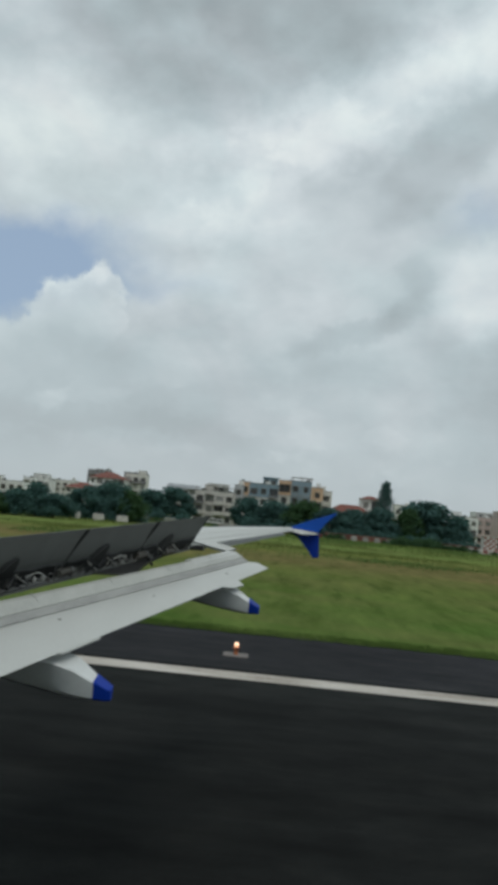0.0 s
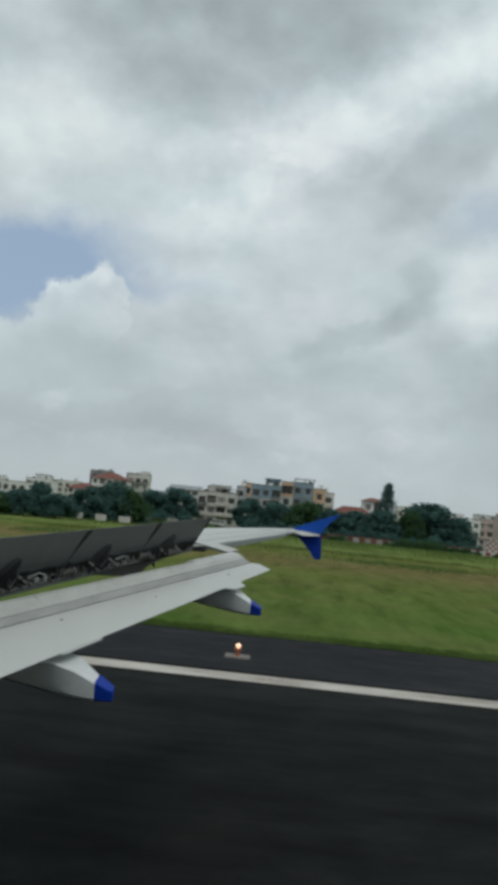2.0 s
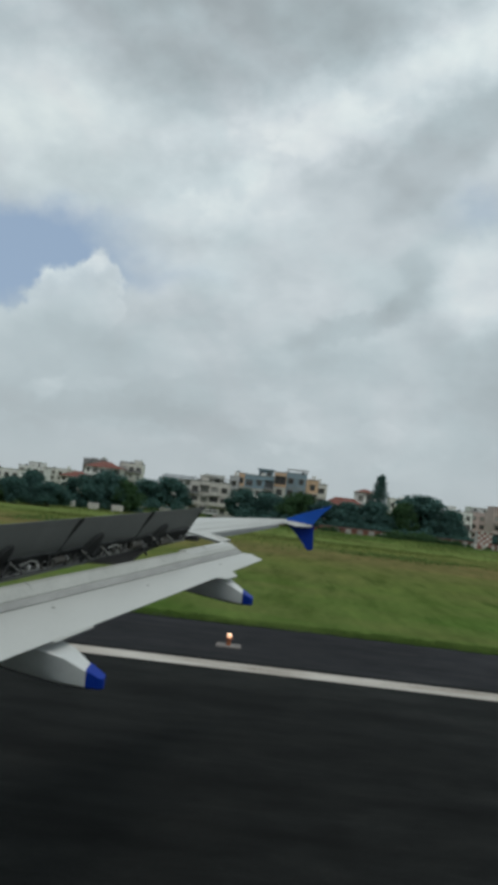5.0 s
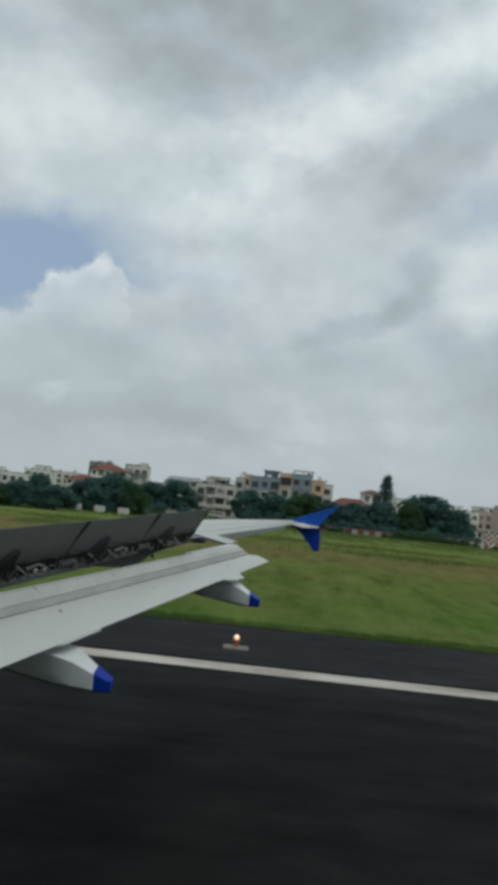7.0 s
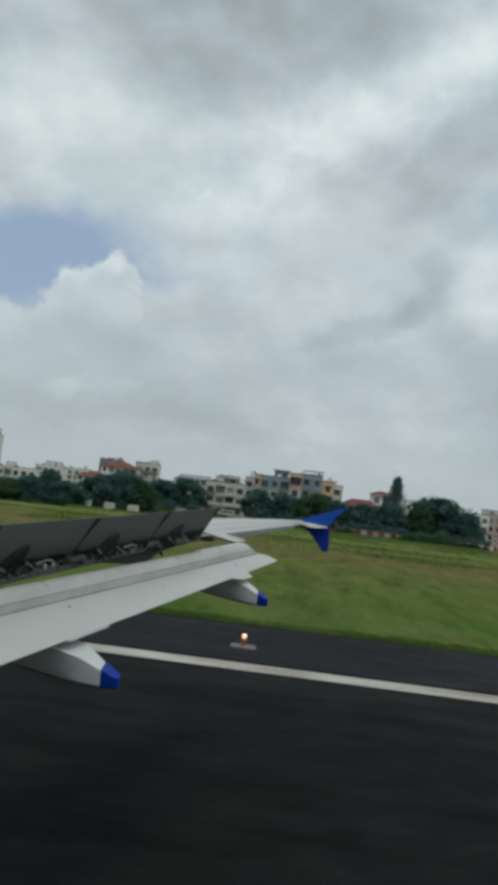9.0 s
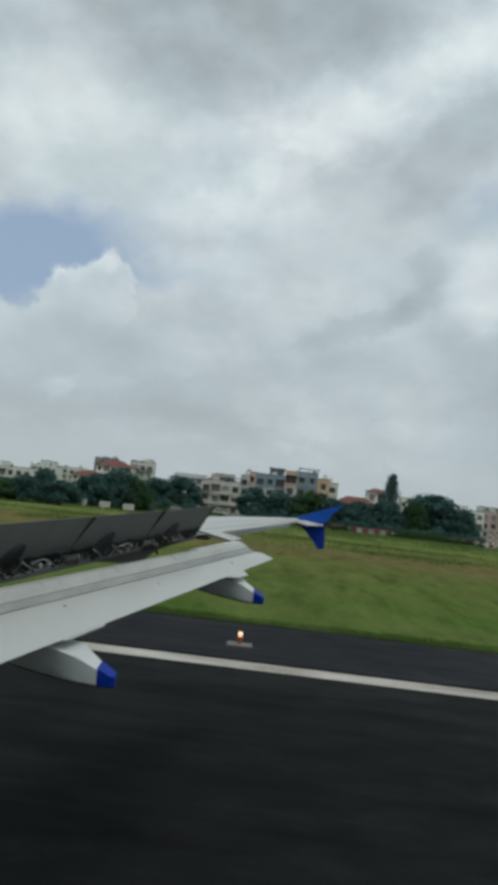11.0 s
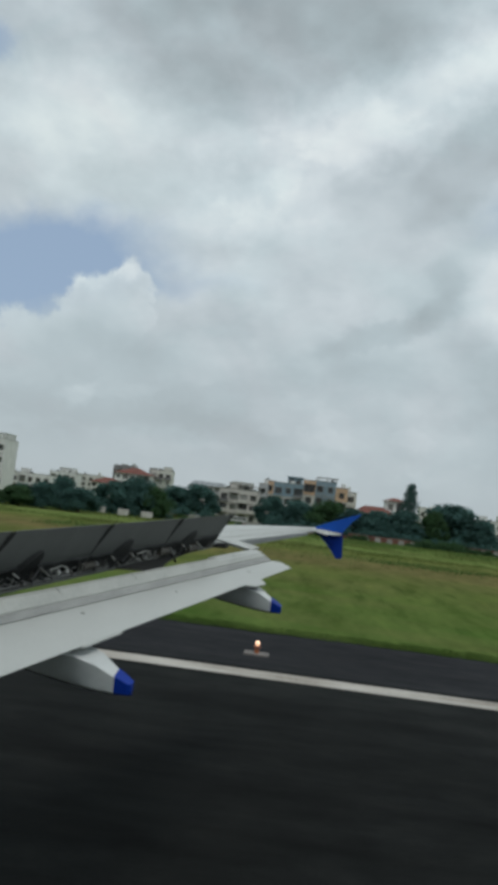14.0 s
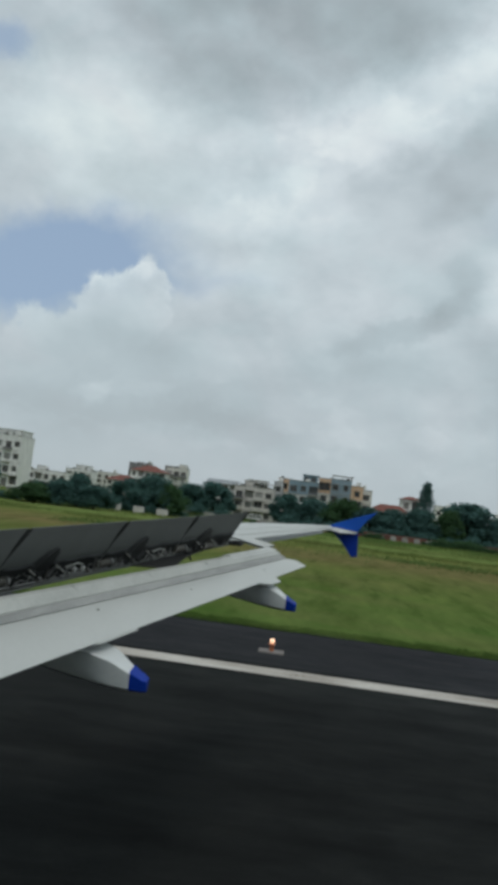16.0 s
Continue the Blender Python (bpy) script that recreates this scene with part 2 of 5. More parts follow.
NAVY_PAINT = surface("deep_navy_paint", (0.004, 0.033, 0.285), 0.5, vary=0.12, scale=3, grain=30, bump=0.02, spec=0.15)


def asphalt_material(name, base, blotch):
    m = bpy.data.materials.new(name)
    m.use_nodes = True
    t = m.node_tree
    b = t.nodes["Principled BSDF"]
    co = t.nodes.new("ShaderNodeTexCoord").outputs["Object"]
    big = noise_of(t, co, 0.16, 6, 0.62, 0.8, size3=(0.4, 1.3, 1))
    streaks = noise_of(t, co, 0.55, 6, 0.62, 0.9, size3=(0.16, 1.1, 1), shift=(4, 2, 0))
    grit = noise_of(t, co, 18.0, 4, 0.7)
    smear = noise_of(t, co, 0.30, 6, 0.6, 0.5, size3=(0.55, 0.42, 1), shift=(9, 6, 0))
    v = calc(t, "ADD", calc(t, "ADD", calc(t, "MULTIPLY", big, 0.3), calc(t, "MULTIPLY", smear, 0.4)), calc(t, "MULTIPLY", streaks, 0.3))
    col = ramp(t, v, [(0.36, tuple(c * blotch for c in base)), (0.49, base), (0.62, tuple(c * 1.55 for c in base))])
    col = mixed(t, 0.35, col, ramp(t, grit, [(0.3, (0.5, 0.5, 0.5)), (0.7, (1.4, 1.4, 1.4))]), "MULTIPLY")
    mottle = noise_of(t, co, 1.1, 6, 0.7, 0.3, size3=(0.5, 1.0, 1), shift=(7, 3, 0))
    col = mixed(t, 0.7, col, ramp(t, mottle, [(0.34, (0.62, 0.62, 0.62)), (0.5, (1.0, 1.0, 1.0)), (0.66, (1.45, 1.40, 1.35))]), "MULTIPLY")
    t.links.new(col, b.inputs["Base Color"])
    b.inputs["Specular IOR Level"].default_value = 0.03
    t.links.new(calc(t, "ADD", 0.72, calc(t, "MULTIPLY", big, 0.25)), b.inputs["Roughness"])
    k = t.nodes.new("ShaderNodeBump")
    k.inputs["Strength"].default_value = 0.25
    k.inputs["Distance"].default_value = 0.02
    t.links.new(grit, k.inputs["Height"])
    t.links.new(k.outputs[0], b.inputs["Normal"])
    return m


ASPHALT = asphalt_material("dark_runway_asphalt", (0.0132, 0.0144, 0.0140), 0.5)
SHOULDER = asphalt_material("shoulder_asphalt", (0.024, 0.025, 0.0275), 0.75)
CONCRETE = surface("weathered_concrete", (0.22, 0.20, 0.17), 0.85, vary=0.4, scale=0.7, grain=12, bump=0.3)


def stripe_material():
    m = bpy.data.materials.new("worn_white_line_paint")
    m.use_nodes = True
    t = m.node_tree
    b = t.nodes["Principled BSDF"]
    co = t.nodes.new("ShaderNodeTexCoord").outputs["Object"]
    worn = noise_of(t, co, 0.35, 5, 0.65, 0.4, size3=(0.6, 2.0, 1))
    grit = noise_of(t, co, 9.0, 5, 0.7)
    scuff = noise_of(t, co, 0.12, 4, 0.7, 0.2, size3=(1.0, 0.4, 1), shift=(3, 0, 0))
    v = calc(t, "ADD", calc(t, "ADD", calc(t, "MULTIPLY", worn, 0.45), calc(t, "MULTIPLY", scuff, 0.3)), calc(t, "MULTIPLY", grit, 0.25))
    t.links.new(ramp(t, v, [(0.37, (0.13, 0.11, 0.085)), (0.46, (0.36, 0.325, 0.28)), (0.60, (0.58, 0.55, 0.50))]), b.inputs["Base Color"])
    b.inputs["Roughness"].default_value = 0.8
    return m


STRIPE = stripe_material()


def field_material(name, blades):
    """Turf in long bands beside the runway: bright verge, then olive and straw-brown strips, then fresh green."""
    m = bpy.data.materials.new(name)
    m.use_nodes = True
    t = m.node_tree
    b = t.nodes["Principled BSDF"]
    geo = t.nodes.new("ShaderNodeNewGeometry")
    pos = geo.outputs["Position"]
    sep = t.nodes.new("ShaderNodeSeparateXYZ")
    t.links.new(pos, sep.inputs[0])
    sway = noise_of(t, pos, 0.035, 4, 0.6, 0.5, size3=(0.5, 1, 1))
    yy = calc(t, "ADD", sep.outputs[1], calc(t, "MULTIPLY", calc(t, "SUBTRACT", sway, 0.5), 46.0))
    where = calc(t, "DIVIDE", yy, 240.0)
    col = ramp(t, where, [(0.0, (0.066, 0.142, 0.031)), (0.14, (0.076, 0.140, 0.033)), (0.22, (0.098, 0.138, 0.039)), (0.31, (0.120, 0.138, 0.045)), (0.36, (0.152, 0.130, 0.058)), (0.39, (0.150, 0.130, 0.057)),
                          (0.44, (0.120, 0.140, 0.042)), (0.54, (0.145, 0.198, 0.062)), (0.9, (0.140, 0.198, 0.062))])
    patch = noise_of(t, pos, 0.16, 6, 0.65, 0.4, size3=(0.35, 0.5, 1))
    col = mixed(t, calc(t, "MULTIPLY", ramp(t, patch, [(0.42, (0, 0, 0)), (0.60, (1, 1, 1))]), 0.6), col, (0.122, 0.130, 0.050))
    drift = noise_of(t, pos, 0.55, 7, 0.66, 0.5, size3=(0.6, 0.16, 1), shift=(2, 5, 0))
    col = mixed(t, 0.75, col, ramp(t, drift, [(0.36, (0.70, 0.76, 0.66)), (0.5, (1.0, 1.0, 1.0)), (0.66, (1.28, 1.22, 1.22))]), "MULTIPLY")
    speck = noise_of(t, pos, 1.6, 6, 0.72, size3=(0.8, 0.22, 1))
    col = mixed(t, 0.4, col, ramp(t, speck, [(0.3, (0.6, 0.64, 0.55)), (0.7, (1.35, 1.3, 1.25))]), "MULTIPLY")
    tufts = noise_of(t, pos, 0.75, 6, 0.62, 0.3, size3=(0.8, 0.13, 1), shift=(5, 1, 0))
    col = mixed(t, 0.8, col, ramp(t, tufts, [(0.33, (0.62, 0.70, 0.64)), (0.45, (1.0, 1.0, 1.0)), (0.62, (1.0, 1.0, 1.0)), (0.72, (1.14, 1.12, 1.05))]), "MULTIPLY")
    if blades:
        h = t.nodes.new("ShaderNodeHueSaturation")
        t.links.new(calc(t, "ADD", 1.18, calc(t, "MULTIPLY", geo.outputs["Random Per Island"], 0.12)), h.inputs["Value"])
        t.links.new(col, h.inputs["Color"])
        col = h.outputs[0]
    t.links.new(col, b.inputs["Base Color"])
    b.inputs["Roughness"].default_value = 0.85
    b.inputs["Specular IOR Level"].default_value = 0.0
    if blades:
        thin = t.nodes.new("ShaderNodeBsdfTranslucent")
        t.links.new(col, thin.inputs["Color"])
        both = t.nodes.new("ShaderNodeMixShader")
        both.inputs[0].default_value = 0.5
        t.links.new(b.outputs[0], both.inputs[1])
        t.links.new(thin.outputs[0], both.inputs[2])
        t.links.new(both.outputs[0], t.nodes["Material Output"].inputs["Surface"])
    else:
        k = t.nodes.new("ShaderNodeBump")
        k.inputs["Strength"].default_value = 0.6
        k.inputs["Distance"].default_value = 0.25
        t.links.new(noise_of(t, pos, 0.9, 6, 0.7, size3=(0.6, 1, 1)), k.inputs["Height"])
        t.links.new(k.outputs[0], b.inputs["Normal"])
    return m


TURF = field_material("airfield_turf", False)
BLADES = field_material("airfield_grass_blades", True)

# ---- building blocks ----


def thing(name, at, label, category, group="", kind=""):
    ob = new(name)
    ob.location = at
    ob.empty_display_size = 0.2
    return tagged(ob, label, category, group, kind)


def base_of(ob):
    v = Vector(ob.location)
    while ob.parent:
        ob = ob.parent
        v = v + Vector(ob.location)
    return v


def part(name, bm, material, parent, label="", smooth=False):
    """Links a bmesh drawn in world places as one mesh under its thing."""
    me = bpy.data.meshes.new(name)
    bmesh.ops.translate(bm, verts=bm.verts, vec=-base_of(parent))
    bmesh.ops.recalc_face_normals(bm, faces=bm.faces)
    bm.to_mesh(me)
    bm.free()
    if smooth:
        me.polygons.foreach_set("use_smooth", [True] * len(me.polygons))
        me.set_sharp_from_angle(angle=radians(28))
    me.materials.append(material)
    ob = new(name, me)
    ob.parent = parent
    if label:
        ob["label"] = label
    return ob


def block(bm, x0, x1, y0, y1, z0, z1):
    vs = [bm.verts.new((x, y, z)) for z in (z0, z1) for x, y in ((x0, y0), (x1, y0), (x1, y1), (x0, y1))]
    for f in ((3, 2, 1, 0), (4, 5, 6, 7), (0, 1, 5, 4), (1, 2, 6, 5), (2, 3, 7, 6), (3, 0, 4, 7)):
        bm.faces.new([vs[i] for i in f])
    return vs


def loft(bm, rings, close=True):
    """Skins rings of equal length; ends are capped."""
    rows = [[bm.verts.new(p) for p in r] for r in rings]
    n = len(rows[0])
    for a, b in zip(rows, rows[1:]):
        for i in range(n):
            bm.faces.new((a[i], a[(i + 1) % n], b[(i + 1) % n], b[i]))
    if close:
        bm.faces.new(rows[0][::-1])
        bm.faces.new(rows[-1])
    return rows


def tube(bm, points, radius, sides=8, taper=1.0):
    pts = [Vector(p) for p in points]
    rings = []
    for i, p in enumerate(pts):
        d = (pts[min(i + 1, len(pts) - 1)] - pts[max(i - 1, 0)]).normalized()
        a = d.orthogonal().normalized()
        b = d.cross(a)
        r = radius * (1 + (taper - 1) * i / max(1, len(pts) - 1))
        rings.append([p + a * (r * math.cos(k * 2 * math.pi / sides)) + b * (r * math.sin(k * 2 * math.pi / sides)) for k in range(sides)])
    loft(bm, rings)


def soften(bm, width, segments=2):
    bmesh.ops.bevel(bm, geom=list(bm.edges), offset=width, segments=segments, affect="EDGES", clamp_overlap=True)


# ---- ground, runway ----


def flat_sheet(name, x0, x1, y0, y1, z, material, label, category, nx=1, ny=1):
    bm = bmesh.new()
    xs = [x0 + (x1 - x0) * i / nx for i in range(nx + 1)]
    ys = [y0 + (y1 - y0) * i / ny for i in range(ny + 1)]
    grid = [[bm.verts.new((x, y, z)) for x in xs] for y in ys]
    for j in range(ny):
        for i in range(nx):
            bm.faces.new((grid[j][i], grid[j][i + 1], grid[j + 1][i + 1], grid[j + 1][i]))
    me = bpy.data.meshes.new(name)
    bm.to_mesh(me)
    bm.free()
    me.materials.append(material)
    return tagged(new(name, me), label, category, kind="structure")


flat_sheet("ground", -2600, 2600, -1200, 4200, -0.05, TURF, "flat airfield turf with straw-brown strips reaching the horizon", "ground")


def slab(name, x0, x1, y0, y1, z0, z1, material, label, category):
    bm = bmesh.new()
    block(bm, x0, x1, y0, y1, z0, z1)
    me = bpy.data.meshes.new(name)
    bm.to_mesh(me)
    bm.free()
    me.materials.append(material)
    return tagged(new(name, me), label, category, kind="structure")


slab("runway", -900, 900, -26, 24.2, -0.3, 0.0, ASPHALT, "dark asphalt runway with rubber-stained streaks", "runway")
slab("runway_shoulder", -900, 900, 24.2, 31.4, -0.3, -0.004, SHOULDER, "dark asphalt shoulder beyond the runway edge line", "runway")
slab("edge_line", -900, 900, 22.75, 23.75, -0.01, 0.004, STRIPE, "worn white painted runway edge line", "marking")

# ---- the wing, spoilers raised and flaps lowered ----
wing = thing("aircraft_wing", (-1.5, 4.3, 3.3), "white airliner wing with raised dark spoilers and lowered flaps", "aircraft wing")


def along(x, z, y0, sx, sz):
    """A straight spanwise line through (x, y0, z), swept by sx and rising by sz per metre of span."""
    return lambda y: Vector((x + sx * (y - y0), y, z + sz * (y - y0)))


flap_te = along(-0.010, 3.860, 11.05, 0.280, 0.0787)
flap_le = along(-0.505, 4.037, 11.05, 0.340, 0.0704)
groove = along(-0.285, 3.926, 11.05, 0.340, 0.0747)
lip = along(-1.018, 4.056, 10.40, 0.340, 0.1000)
spoiler_te = along(-0.814, 4.477, 10.40, 0.340, 0.0710)
hinge = along(-1.080, 4.085, 10.40, 0.367, 0.1070)
INNER, FLAP_END, SPOILER_END = 1.9, 11.05, 10.4


def stations(a, b, n):
    return [a + (b - a) * i / n for i in range(n + 1)]


# main flap: a drooped aerofoil from the slot back to a thin trailing edge
bm = bmesh.new()
rings = []
for y in stations(INNER, FLAP_END, 16):
    g, e = groove(y), flap_te(y)
    d = e - g
    up = Vector((0.25, 0, 0.97))
    thick = 0.11 - 0.005 * (y - INNER)
    rings.append([g + up * -0.02 - d * 0.25, g - up * 0.004, g + d * 0.4 + up * 0.022, g + d * 0.75 + up * 0.012, e, e - up * 0.006, g + d * 0.5 - up * thick * 0.6, g - up * thick])
loft(bm, rings)
part("flap", bm, WING_WHITE, wing, "white lowered flap", True)
# fore vane of the flap, dirtier than the rest
bm = bmesh.new()
rings = []
for y in stations(INNER, FLAP_END - 0.02, 12):
    g, e = flap_le(y), groove(y) + Vector((-0.070, 0, 0.054))
    d = e - g
    rings.append([g - Vector((0.02, 0, 0.03)), g, g + d * 0.35 + Vector((0, 0, 0.02)), e, e - Vector((0, 0, 0.012)), g + d * 0.4 - Vector((0, 0, 0.06)), g - Vector((0, 0, 0.07))])
loft(bm, rings)
part("flap_vane", bm, WING_GREY, wing, "dirt-streaked grey flap vane", True)
# outer end of the vane, a paler panel set a little further forward
bm = bmesh.new()
rings = []
for y in stations(9.72, FLAP_END - 0.04, 5):
    g, e = flap_le(y) + Vector((-0.045, 0, 0.006)), flap_le(y).lerp(groove(y) + Vector((-0.070, 0, 0.054)), 0.62) + Vector((0, 0, 0.016))
    rings.append([g, g.lerp(e, 0.5) + Vector((0, 0, 0.018)), e, e - Vector((0, 0, 0.012)), g.lerp(e, 0.5) - Vector((0, 0, 0.012)), g - Vector((0, 0, 0.02))])
loft(bm, rings)
part("vane_end", bm, WING_WHITE, wing, "pale outer end of the flap vane", True)
# strip whose darker grey gives the step behind the vane its shade
bm = bmesh.new()
loft(bm, [[groove(y) + Vector((-0.095, 0, 0.046)), groove(y) + Vector((-0.05, 0, 0.041)), groove(y) + Vector((0.008, 0, 0.006)), groove(y) + Vector((-0.02, 0, -0.02))] for y in stations(INNER, FLAP_END - 0.03, 10)])
part("step_shade_strip", bm, STEP_GREY, wing, "dark grey strip for the shaded step in the slot")
# narrow panel joints across vane and flap
for y in (5.6, 6.75, 7.9, 9.05, 10.2):
    bm = bmesh.new()
    p, q = flap_le(y) + Vector((0.02, 0, 0.018)), groove(y) + Vector((-0.10, 0, 0.066))
    loft(bm, [[v + Vector((0, -0.004, 0)), v + Vector((0, 0.004, 0)), v + Vector((0, 0.004, 0.003)), v + Vector((0, -0.004, 0.003))] for v in (p, p.lerp(q, 0.5) + Vector((0, 0, 0.010)), q)])
    part("panel_joint", bm, STEP_GREY, wing, "thin dark panel joint")
# small inspection caps on the flap
for y, k in ((8.05, 0.45), (6.6, 0.3), (9.9, 0.5)):
    bm = bmesh.new()
    p = groove(y) + (flap_te(y) - groove(y)) * k + Vector((0, 0, 0.022))
    bmesh.ops.create_cone(bm, cap_ends=True, segments=10, radius1=0.016, radius2=0.012, depth=0.008, matrix=Matrix.Translation(p))
    part("inspection_cap", bm, STEP_GREY, wing, "small dark grey cap")

# fixed wing box ahead of the spoilers and the outer panel
bm = bmesh.new()
rings = []
for y in stations(INNER, SPOILER_END + 0.05, 8):
    h, b = hinge(y), lip(y)
    chord = 4.9 - 0.30 * (y - INNER)
    rings.append([h, h + Vector((-chord * 0.4, 0, 0.02)), h + Vector((-chord * 0.85, 0, -0.10)), h + Vector((-chord, 0, -0.26)), h + Vector((-chord * 0.85, 0, -0.36)),
                  Vector((h.x - chord * 0.4, y, b.z - 0.05)), Vector((h.x - 0.02, y, b.z - 0.015))])
loft(bm, rings)
part("wing_box", bm, WING_GREY, wing, "grey painted wing box", True)
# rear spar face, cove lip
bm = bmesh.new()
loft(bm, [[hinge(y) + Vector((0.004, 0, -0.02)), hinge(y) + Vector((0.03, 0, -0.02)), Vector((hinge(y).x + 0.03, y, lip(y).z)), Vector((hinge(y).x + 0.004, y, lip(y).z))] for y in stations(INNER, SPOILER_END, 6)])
part("rear_spar", bm, COVE_DARK, wing, "near-black rear spar face")
bm = bmesh.new()
loft(bm, [[Vector((hinge(y).x + 0.03, y, lip(y).z + 0.004)), lip(y), lip(y) - Vector((0, 0, 0.02)), Vector((hinge(y).x + 0.03, y, lip(y).z - 0.028))] for y in stations(INNER, SPOILER_END, 6)])
part("cove_lip", bm, SPOILER_GREY, wing, "dark grey lower cove panel")

# five spoilers, each raised on its front hinge
EDGES = (3.6, 4.96, 6.33, 7.70, 9.07, 10.40)
for k in range(1, 5):
    a, b = EDGES[k] + 0.016, EDGES[k + 1] - 0.016
    bm = bmesh.new()
    rings = []
    for y in stations(a, b, 4):
        t, h = spoiler_te(y), hinge(y)
        d = t - h
        nrm = Vector((-d.z, 0, d.x)).normalized()
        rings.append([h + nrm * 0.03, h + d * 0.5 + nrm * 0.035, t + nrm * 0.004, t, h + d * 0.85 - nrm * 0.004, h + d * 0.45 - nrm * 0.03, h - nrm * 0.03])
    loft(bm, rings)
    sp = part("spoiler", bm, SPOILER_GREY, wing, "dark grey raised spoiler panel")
    for y in (a, b):
        t, h = spoiler_te(y), hinge(y)
        d = t - h
        nrm = Vector((-d.z, 0, d.x)).normalized()
        bm = bmesh.new()
        tube(bm, [h + d * 0.1 - nrm * 0.012, t - nrm * 0.006], 0.012, 6)
        part("edge_strip", bm, COVE_DARK, sp, "black rubber edge strip")
    # near-black plate below the panel's lower edge, standing in for the open bay's shade
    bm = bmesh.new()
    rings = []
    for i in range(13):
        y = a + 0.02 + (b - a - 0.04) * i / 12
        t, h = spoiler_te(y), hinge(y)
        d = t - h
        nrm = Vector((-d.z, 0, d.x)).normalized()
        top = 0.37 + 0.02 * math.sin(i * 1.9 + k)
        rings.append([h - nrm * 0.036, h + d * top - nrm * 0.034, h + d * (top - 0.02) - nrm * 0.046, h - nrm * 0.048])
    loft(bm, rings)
    part("bay_shade_plate", bm, COVE_DARK, sp, "near-black plate for the shaded actuator bay")
    # dark blade sweeping up the panel: the actuator's lug with its shadow modelled in
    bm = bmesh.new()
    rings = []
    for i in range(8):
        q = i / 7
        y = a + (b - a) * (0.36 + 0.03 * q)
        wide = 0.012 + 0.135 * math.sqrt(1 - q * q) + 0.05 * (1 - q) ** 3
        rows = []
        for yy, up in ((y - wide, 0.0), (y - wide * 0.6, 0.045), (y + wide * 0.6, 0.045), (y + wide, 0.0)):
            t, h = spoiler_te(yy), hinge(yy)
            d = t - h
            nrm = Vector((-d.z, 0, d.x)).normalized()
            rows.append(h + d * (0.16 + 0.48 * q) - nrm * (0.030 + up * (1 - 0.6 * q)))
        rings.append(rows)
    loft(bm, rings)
    part("lug_and_shadow", bm, COVE_DARK, sp, "near-black actuator lug with its shadow", True)
    # actuator: cylinder, rod and lug at mid panel
    rng = random.Random(40 + k)
    y = (a + b) / 2
    h, t, l = hinge(y), spoiler_te(y), lip(y)
    foot = l + Vector((-0.03, -0.10, 0.03))
    head = h + (t - h) * 0.42 + Vector((0.02, 0.06, -0.02))
    mid = foot.lerp(head, 0.6)
    bm = bmesh.new()
    tube(bm, [foot, mid], 0.020, 10)
    act = part("actuator", bm, COVE_DARK, wing, "dark spoiler actuator")
    bm = bmesh.new()
    tube(bm, [mid, head], 0.009, 8)
    part("piston_rod", bm, LINK_METAL, act, "bright piston rod")
    for off in (-0.52, -0.22, 0.20, 0.50):
        yy = y + off + 0.04 * rng.random()
        h, t, l = hinge(yy), spoiler_te(yy), lip(yy)
        tall = 0.14 + 0.16 * rng.random()
        deep = 0.05 + 0.05 * rng.random()
        bm = bmesh.new()
        side = 0.02 + 0.03 * rng.random()
        d = (t - h) * tall
        ring = [h + Vector((0.01, 0, 0)), h + d, h + d * 0.8 + Vector((deep * 0.5, 0, -0.02)), l + Vector((-0.01, 0, 0.03)), l + Vector((-0.01, 0, 0.005))]
        loft(bm, [[v - Vector((0, side, 0)) for v in ring], [v + Vector((0, side, 0)) for v in ring]])
        tone = rng.random()
        part("hinge_bracket", bm, BRACKET_BROWN if tone < 0.22 else COVE_DARK, wing, "brown primed hinge bracket" if tone < 0.22 else "")
        if rng.random() < 0.6:
            bm = bmesh.new()
            tube(bm, [h + (t - h) * (0.28 + 0.2 * rng.random()) + Vector((0.01, 0.05, -0.02)), l + Vector((0.015, 0.05 + 0.16 * (rng.random() - 0.5), 0.012))], 0.005 + 0.004 * rng.random(), 6)
            part("drive_link", bm, HOSE_GREY if rng.random() < 0.5 else LINK_METAL, wing, "pale drive link")
    for n in range(6):
        y0 = a + rng.random() * (b - a - 0.4)
        amp, ph, reach = 0.02 + 0.05 * rng.random(), rng.random() * 6, 0.28 + 0.3 * rng.random()
        pts = []
        for i in range(9):
            yy = y0 + reach * i / 8
            l = lip(yy)
            pts.append(l + Vector((-0.03 + 0.02 * math.sin(i * 1.3 + ph), 0, 0.012 + 0.0075 * n + amp * math.sin(i * 0.8 + ph) ** 2)))
        bm = bmesh.new()
        tube(bm, pts, 0.006 + 0.006 * rng.random(), 6)
        part("hydraulic_pipe", bm, LINK_METAL if n % 3 else COVE_DARK, wing, "dull bent hydraulic pipe" if n % 3 else "dark bent hydraulic pipe")


def in_cove(y, up, out=0.0):
    """A place in the open cove: along the span, up from the lip as a share of the spoiler's chord, and out towards the rear."""
    t, h = spoiler_te(y), hinge(y)
    d = t - h
    return h + d * up + Vector((d.z, 0, -d.x)).normalized() * (0.062 + out)


def cove_tube(name, points, radius, material, label, sides=8):
    bm = bmesh.new()
    tube(bm, [in_cove(*p) for p in points], radius, sides)
    return part(name, bm, material, wing, label, True)


